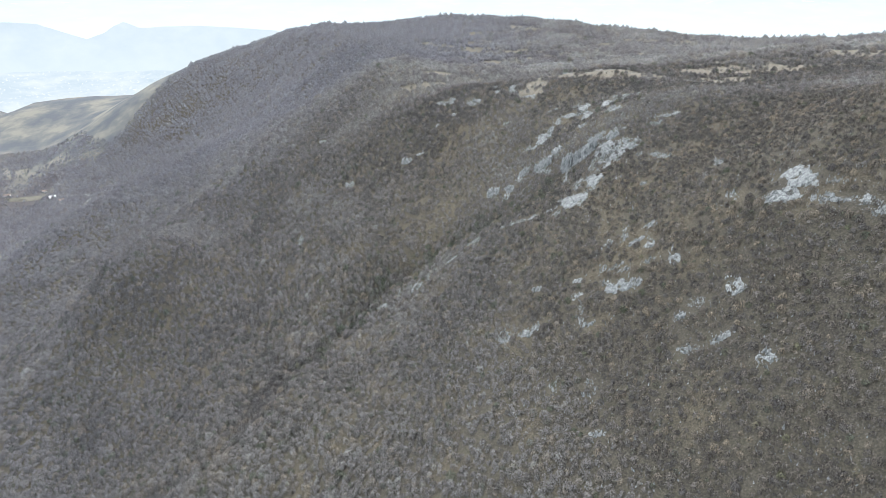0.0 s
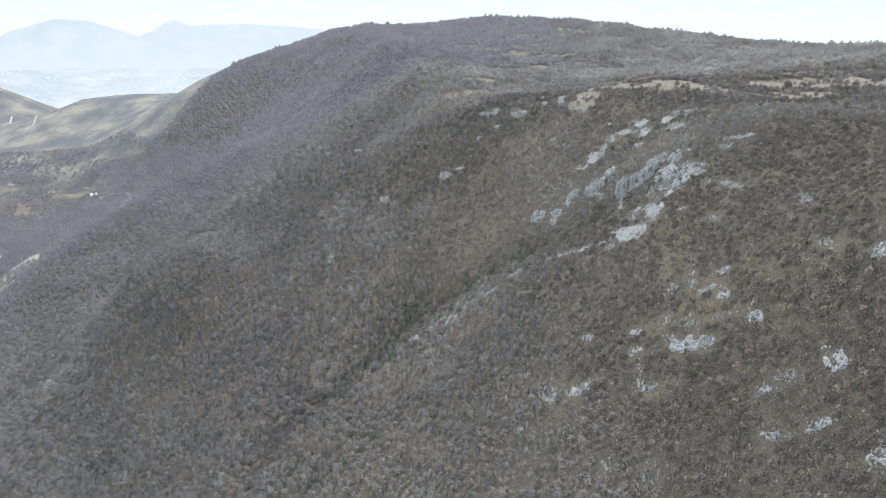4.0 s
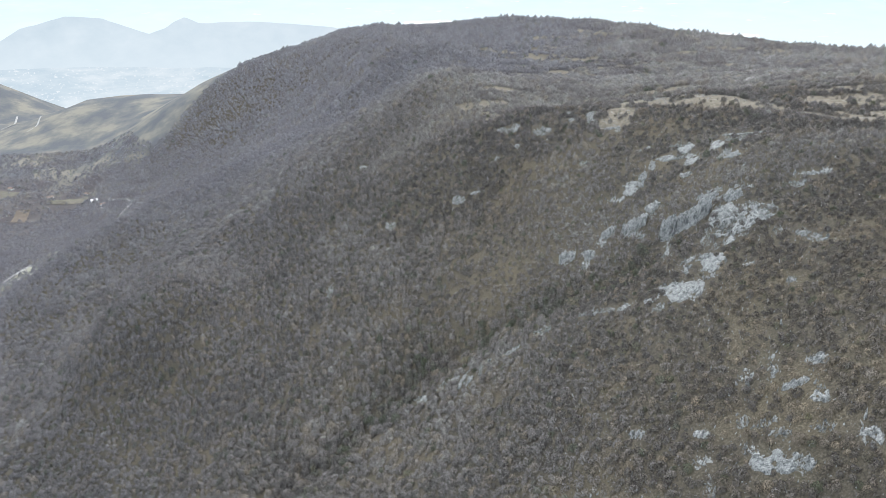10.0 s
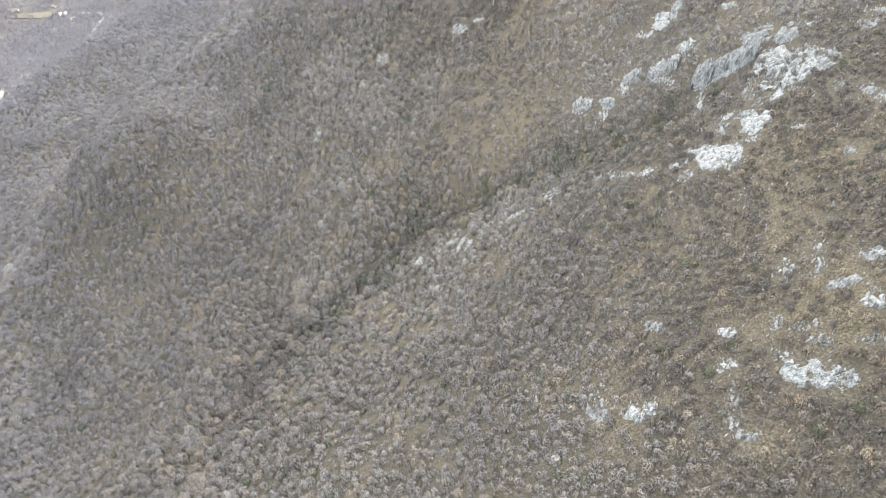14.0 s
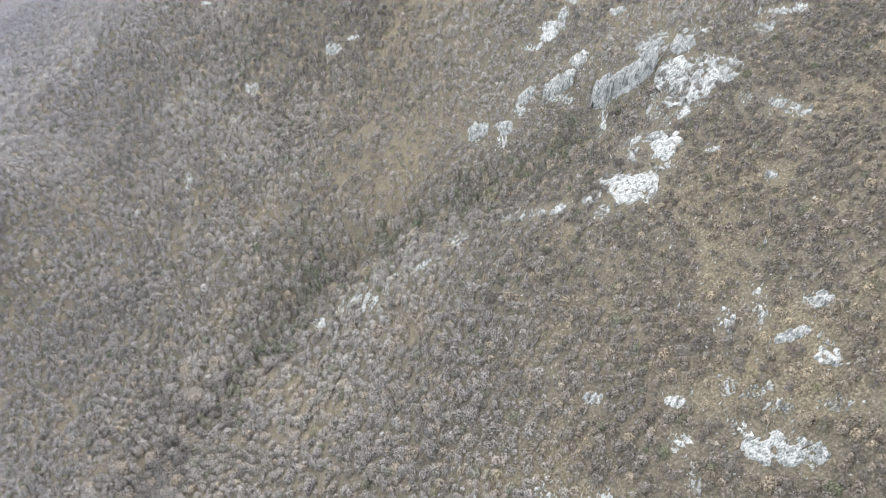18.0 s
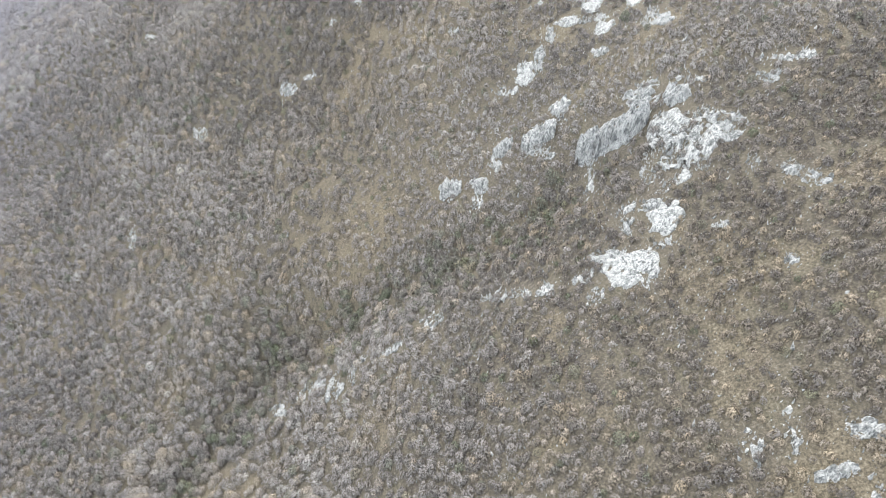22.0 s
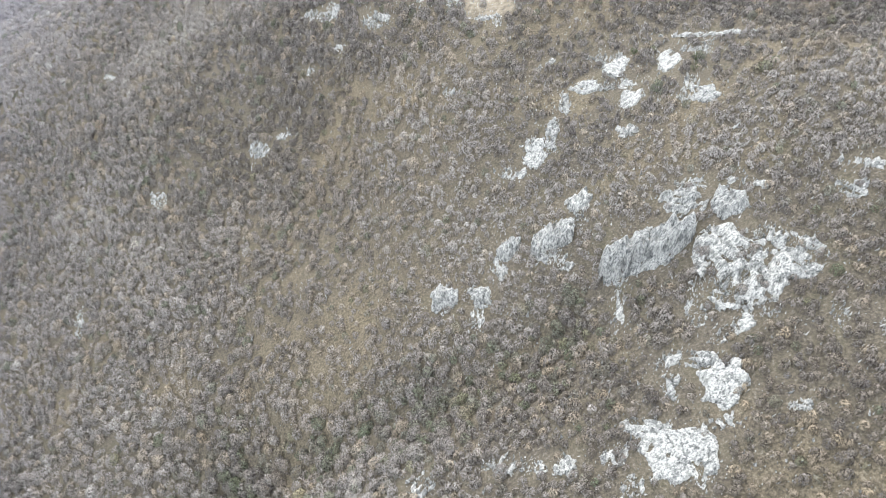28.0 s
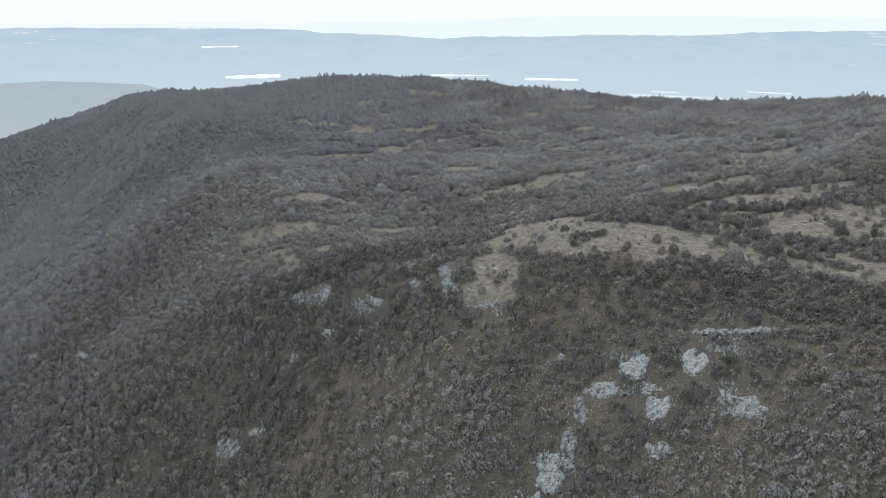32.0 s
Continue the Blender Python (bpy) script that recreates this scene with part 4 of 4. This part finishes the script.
def draped(name, line, width, mat, lift, label, shift=0.0):
    """A strip that follows the ground along a line."""
    pts = np.array(line, float)
    d = np.r_[0, np.cumsum(np.hypot(*np.diff(pts, axis=0).T))]
    at = np.arange(0, d[-1], 7.0)
    x, y = np.interp(at, d, pts[:, 0]), np.interp(at, d, pts[:, 1])
    for _ in range(3):
        x[1:-1], y[1:-1] = (x[:-2] + x[1:-1] + x[2:]) / 3, (y[:-2] + y[1:-1] + y[2:]) / 3
    tx, ty = np.gradient(x), np.gradient(y)
    n = np.hypot(tx, ty)
    across = np.linspace(-0.5, 0.5, 4) * width + shift
    wobble = (fractal(at, at * 0, 30, 3, 51) - 0.5) * width * 0.3
    px = x[:, None] - ty[:, None] / n[:, None] * (across + wobble[:, None])
    py = y[:, None] + tx[:, None] / n[:, None] * (across + wobble[:, None])
    pz = sheet_height(px, py) + lift
    me = mesh_from(name, np.stack([px, py, pz], -1).reshape(-1, 3), grid_faces(len(at), 4), 4, mat, True)
    return tagged(new(name, me), label, "road", kind="structure")


ROAD_LINE = [(-600, 520), (-640, 640), (-659, 712), (-659, 752), (-646, 786), (-639, 825), (-637, 867), (-636, 911), (-632, 1000), (-640, 1060), (-645, 1094), (-651, 1129), (-657, 1150), (-681, 1170), (-720, 1176)]
draped("verge", ROAD_LINE[:8], 30, VERGE, 0.8, "strip of dry pale grass beside the valley road", -18)
draped("road", ROAD_LINE, 6, TRACK, 1.0, "pale gravel road along the foot of the slope")
draped("road_far", [(-1220, 1369), (-1279, 1440), (-1275, 1491), (-1289, 1567), (-1287, 1628), (-1330, 1762), (-1413, 1891)], 5, TRACK, 1.5, "distant pale road winding down the valley")
draped("track_far", [(-1136, 1557), (-1129, 1585), (-1290, 1880), (-1330, 2000)], 4, TRACK, 1.5, "distant gravel track beside the valley road")
draped("track", [(-703, 1141), (-736, 1113), (-749, 1078)], 5, TRACK, 1.0, "short gravel track between the gardens")


def field(cx, cy, w, d, turn, mat, label, name="field"):
    c, s = math.cos(radians(turn)), math.sin(radians(turn))
    u, v = np.meshgrid(np.linspace(-0.5, 0.5, 9) * w, np.linspace(-0.5, 0.5, 9) * d)
    edge = 1 + 0.15 * (fractal(u + cx, v + cy, 20, 2, 91) - 0.5)
    x, y = cx + (u * c - v * s) * edge, cy + (u * s + v * c) * edge
    me = mesh_from(name, np.stack([x, y, sheet_height(x, y) + 0.7], -1).reshape(-1, 3), grid_faces(9, 9), 4, mat, True)
    return tagged(new(name, me), label, "field", kind="structure")


field(-831, 1091, 22, 70, 28, TILLED, "narrow tilled field in the valley", "field_1")
field(-762, 925, 14, 46, 25, TILLED, "small dark garden plot in the valley", "field_2")
field(-720, 820, 46, 60, 15, PASTURE, "pale green winter pasture by the road", "field_3")
field(-798, 1176, 70, 26, 10, PASTURE, "grassy clearing beside the valley houses", "field_4")
field(-716, 1083, 40, 60, 20, PASTURE, "grassy strip between hedges", "field_5")
field(-941, 1191, 60, 30, -10, PASTURE, "pale pasture beside scattered huts", "field_6")


def box(bm, x0, x1, y0, y1, z0, z1):
    v = [bm.verts.new(p) for p in ((x0, y0, z0), (x1, y0, z0), (x1, y1, z0), (x0, y1, z0), (x0, y0, z1), (x1, y0, z1), (x1, y1, z1), (x0, y1, z1))]
    for f in ((0, 3, 2, 1), (4, 5, 6, 7), (0, 1, 5, 4), (1, 2, 6, 5), (2, 3, 7, 6), (3, 0, 4, 7)):
        bm.faces.new([v[k] for k in f])


def part(name, bm, mat, parent, label=""):
    me = bpy.data.meshes.new(name)
    bm.to_mesh(me)
    bm.free()
    me.materials.append(mat)
    ob = new(name, me)
    ob.parent = parent
    return tagged(ob, label)


def house(x, y, w, d, h, turn, label, roof=TILES):
    thing = tagged(new("house"), label, "house", "houses in the valley")
    thing.matrix_world = pose(x, y, float(sheet_height(x, y)) - 0.3, 0, 0, turn)
    bm = bmesh.new()
    box(bm, -w / 2, w / 2, -d / 2, d / 2, 0, h)
    part("wall", bm, PLASTER, thing)
    bm = bmesh.new()
    o, r = 0.5, 0.32 * d
    p = [bm.verts.new(q) for q in ((-w / 2 - o, -d / 2 - o, h), (w / 2 + o, -d / 2 - o, h), (w / 2 + o, d / 2 + o, h), (-w / 2 - o, d / 2 + o, h), (-w / 2 - o, 0, h + r), (w / 2 + o, 0, h + r))]
    for f in ((0, 1, 5, 4), (2, 3, 4, 5), (1, 2, 5), (3, 0, 4), (3, 2, 1, 0)):
        bm.faces.new([p[k] for k in f])
    part("roof", bm, roof, thing)
    for k, (wx, wz, ww, hh, nm) in enumerate(((-w * 0.28, h * 0.5, 1.0, 1.2, "window"), (w * 0.3, h * 0.5, 1.0, 1.2, "window"), (0, 1.05, 1.1, 2.1, "door"))):
        bm = bmesh.new()
        box(bm, wx - ww / 2, wx + ww / 2, -d / 2 - 0.06, -d / 2 + 0.1, wz - hh / 2, wz + hh / 2)
        part(nm, bm, DARK_WOOD, thing)


house(-839, 1186, 10, 8, 3.4, 20, "small white house with a tiled roof")
house(-941, 1220, 9, 7, 3.2, -15, "small white house beside a pasture")
house(-958, 1200, 8, 6, 3.0, 10, "low white hut beside a pasture")
house(-743, 1171, 11, 7, 3.2, 30, "white house at the bend of the road", PLASTER)
house(-717, 1154, 8, 6, 3.0, 55, "small house beside the gravel road")
house(-690, 838, 7, 6, 3.0, 15, "white hut beside the pasture", PLASTER)
house(-714, 848, 5, 4, 2.6, 40, "tiny white shed among bushes", PLASTER)
house(-677, 793, 16, 6, 3.0, 62, "long low white building beside the road", PLASTER)
house(-777, 1205, 8, 6, 3.0, -20, "small house among bare trees")

x, y, rng = spots_in(-1250, -480, 480, 1420, 5.2, 72)
z = land(x, y)
keep = (z < 40) & (to_line(x, y, ROAD_LINE) > 13) & (rng.uniform(0, 1, len(x)) < 0.5 + 0.5 * step(0.40, 0.55, fractal(x, y, 80, 3, 92))) & (x > -0.95 * (y - 30))
for fx, fy, r in ((-822, 1080, 30), (-768, 931, 20), (-715, 815, 34), (-790, 1165, 32), (-700, 1060, 28), (-940, 1190, 34)):
    keep &= (np.hypot(x - fx, y - fy) > r) | (rng.uniform(0, 1, len(x)) < 0.06)
x, y = x[keep], y[keep]
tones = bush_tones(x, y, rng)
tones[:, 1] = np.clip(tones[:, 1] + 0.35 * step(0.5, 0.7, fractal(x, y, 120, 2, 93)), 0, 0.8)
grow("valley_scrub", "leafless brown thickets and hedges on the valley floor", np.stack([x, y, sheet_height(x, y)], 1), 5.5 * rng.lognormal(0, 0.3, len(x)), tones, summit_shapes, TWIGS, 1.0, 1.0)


# ---- on the meadow: single bushes, a tumbled wall ----
def meadow_bush(name, x, y, size, label, category, tones, seed, tall=1.0):
    rng = np.random.default_rng(seed)
    thing = tagged(new(name), label, category, "single bushes on the meadow")
    thing.location = (x, y, float(ground_height(x, y)) - 0.05)
    tris = np.array(bush_shapes(rng, 1, 190, 0.016, 0.62)[0])
    crown = tris.reshape(-1, 3) * (size, size, size * tall)
    me = mesh_from("crown", crown, np.arange(len(crown)), 3, TWIGS)
    paint(me, "tone", np.clip(np.array([(*tones, 0.0)] * len(crown)) + rng.normal(0, 0.06, (len(tris), 4)).repeat(3, 0) * [1, 0.3, 0.2, 0], 0, 1))
    new("crown", me).parent = thing
    for _ in range(4):
        bm = bmesh.new()
        a, lean = rng.uniform(0, 6.28), rng.uniform(0.1, 0.3) * size
        bmesh.ops.create_cone(bm, segments=5, radius1=0.05 * size * 0.5, radius2=0.012 * size, depth=0.6 * size, cap_ends=True,
                              matrix=Matrix.Translation((lean * 0.5 * math.cos(a), lean * 0.5 * math.sin(a), 0.28 * size)) @ Euler((0, 0.4, a)).to_matrix().to_4x4())
        part("stem", bm, BARK, thing)


BARK = plain_material("grey_bark", (0.16, 0.14, 0.125), 0.9, 6.0, 0.3)
rng = np.random.default_rng(88)
made = 0
while made < 130:
    x, y = rng.uniform(58, 290), rng.uniform(455, 600)
    open_here = float(meadow(np.array([x]), np.array([y]))[0])
    if open_here < 0.5 or (y < 0.5 * x + 440 and rng.uniform() < 0.5 and x < 150):
        continue
    big = x > 145
    meadow_bush("bush", x, y, rng.uniform(1.6, 3.0) if big else rng.uniform(0.9, 1.8), "rounded leafless grey bush on the dry meadow" if big else "low leafless bush on the stony meadow",
                "bush", (rng.uniform(0.3, 0.6), rng.uniform(0, 0.3), 0.0), 500 + made)
    made += 1
meadow_bush("juniper", 111, 566, 2.2, "small dark evergreen bush alone on the meadow crest", "bush", (0.05, 0.0, 0.75), 901, 1.5)
meadow_bush("juniper", 213, 497, 2.6, "dark evergreen bush beside the tumbled wall", "bush", (0.05, 0.0, 0.75), 902, 1.5)
meadow_bush("bush", 186, 621, 6.5, "large pale grey leafless bush on the plateau", "bush", (1.0, 0.0, 0.0), 903, 0.8)
meadow_bush("bush", 42, 316, 3.0, "bright green evergreen bush on the brown slope", "bush", (0.2, 0.0, 0.9), 904, 0.8)
for k, (x, y, s) in enumerate(((-71, 352, 3.4), (-76, 346, 2.6), (-12, 346, 2.4), (-30, 366, 3.0), (25, 374, 2.4), (103, 449, 2.6), (116, 433, 3.6), (113, 428, 2.8))):
    meadow_bush("evergreen_shrub", x, y, s, "dark green evergreen shrub among leafless bushes", "bush", (0.15, 0.0, 0.8), 910 + k, 0.8)

wall = tagged(new("stone_wall"), "tumbled low dry-stone wall across the meadow", "wall")
wall.location = (165, 510, float(ground_height(165, 510)))
for k in range(90):
    u = rng.uniform(0, 1)
    x, y = 158 + 15 * u + rng.normal(0, 0.5), 529 - 36 * u + rng.normal(0, 0.5)
    st = new("stone", STONES[rng.integers(len(STONES))])
    st.parent = wall
    st.location = (x - 165, y - 510, float(ground_height(x, y)) - wall.location[2] + rng.uniform(0, 0.25))
    st.rotation_euler = (rng.normal(0, 0.6), rng.normal(0, 0.6), rng.uniform(0, 6.28))
    st.scale = [rng.uniform(0.4, 0.9)] * 3

# pale flooded fields and roofs far out on the plain, brightness put in as emission
PALE = glow_material("glowing_water", [(0.3, (0.94, 0.95, 0.95)), (0.7, (1.0, 1.0, 1.0))], 0.004, (1, 1, 4), 1.45)
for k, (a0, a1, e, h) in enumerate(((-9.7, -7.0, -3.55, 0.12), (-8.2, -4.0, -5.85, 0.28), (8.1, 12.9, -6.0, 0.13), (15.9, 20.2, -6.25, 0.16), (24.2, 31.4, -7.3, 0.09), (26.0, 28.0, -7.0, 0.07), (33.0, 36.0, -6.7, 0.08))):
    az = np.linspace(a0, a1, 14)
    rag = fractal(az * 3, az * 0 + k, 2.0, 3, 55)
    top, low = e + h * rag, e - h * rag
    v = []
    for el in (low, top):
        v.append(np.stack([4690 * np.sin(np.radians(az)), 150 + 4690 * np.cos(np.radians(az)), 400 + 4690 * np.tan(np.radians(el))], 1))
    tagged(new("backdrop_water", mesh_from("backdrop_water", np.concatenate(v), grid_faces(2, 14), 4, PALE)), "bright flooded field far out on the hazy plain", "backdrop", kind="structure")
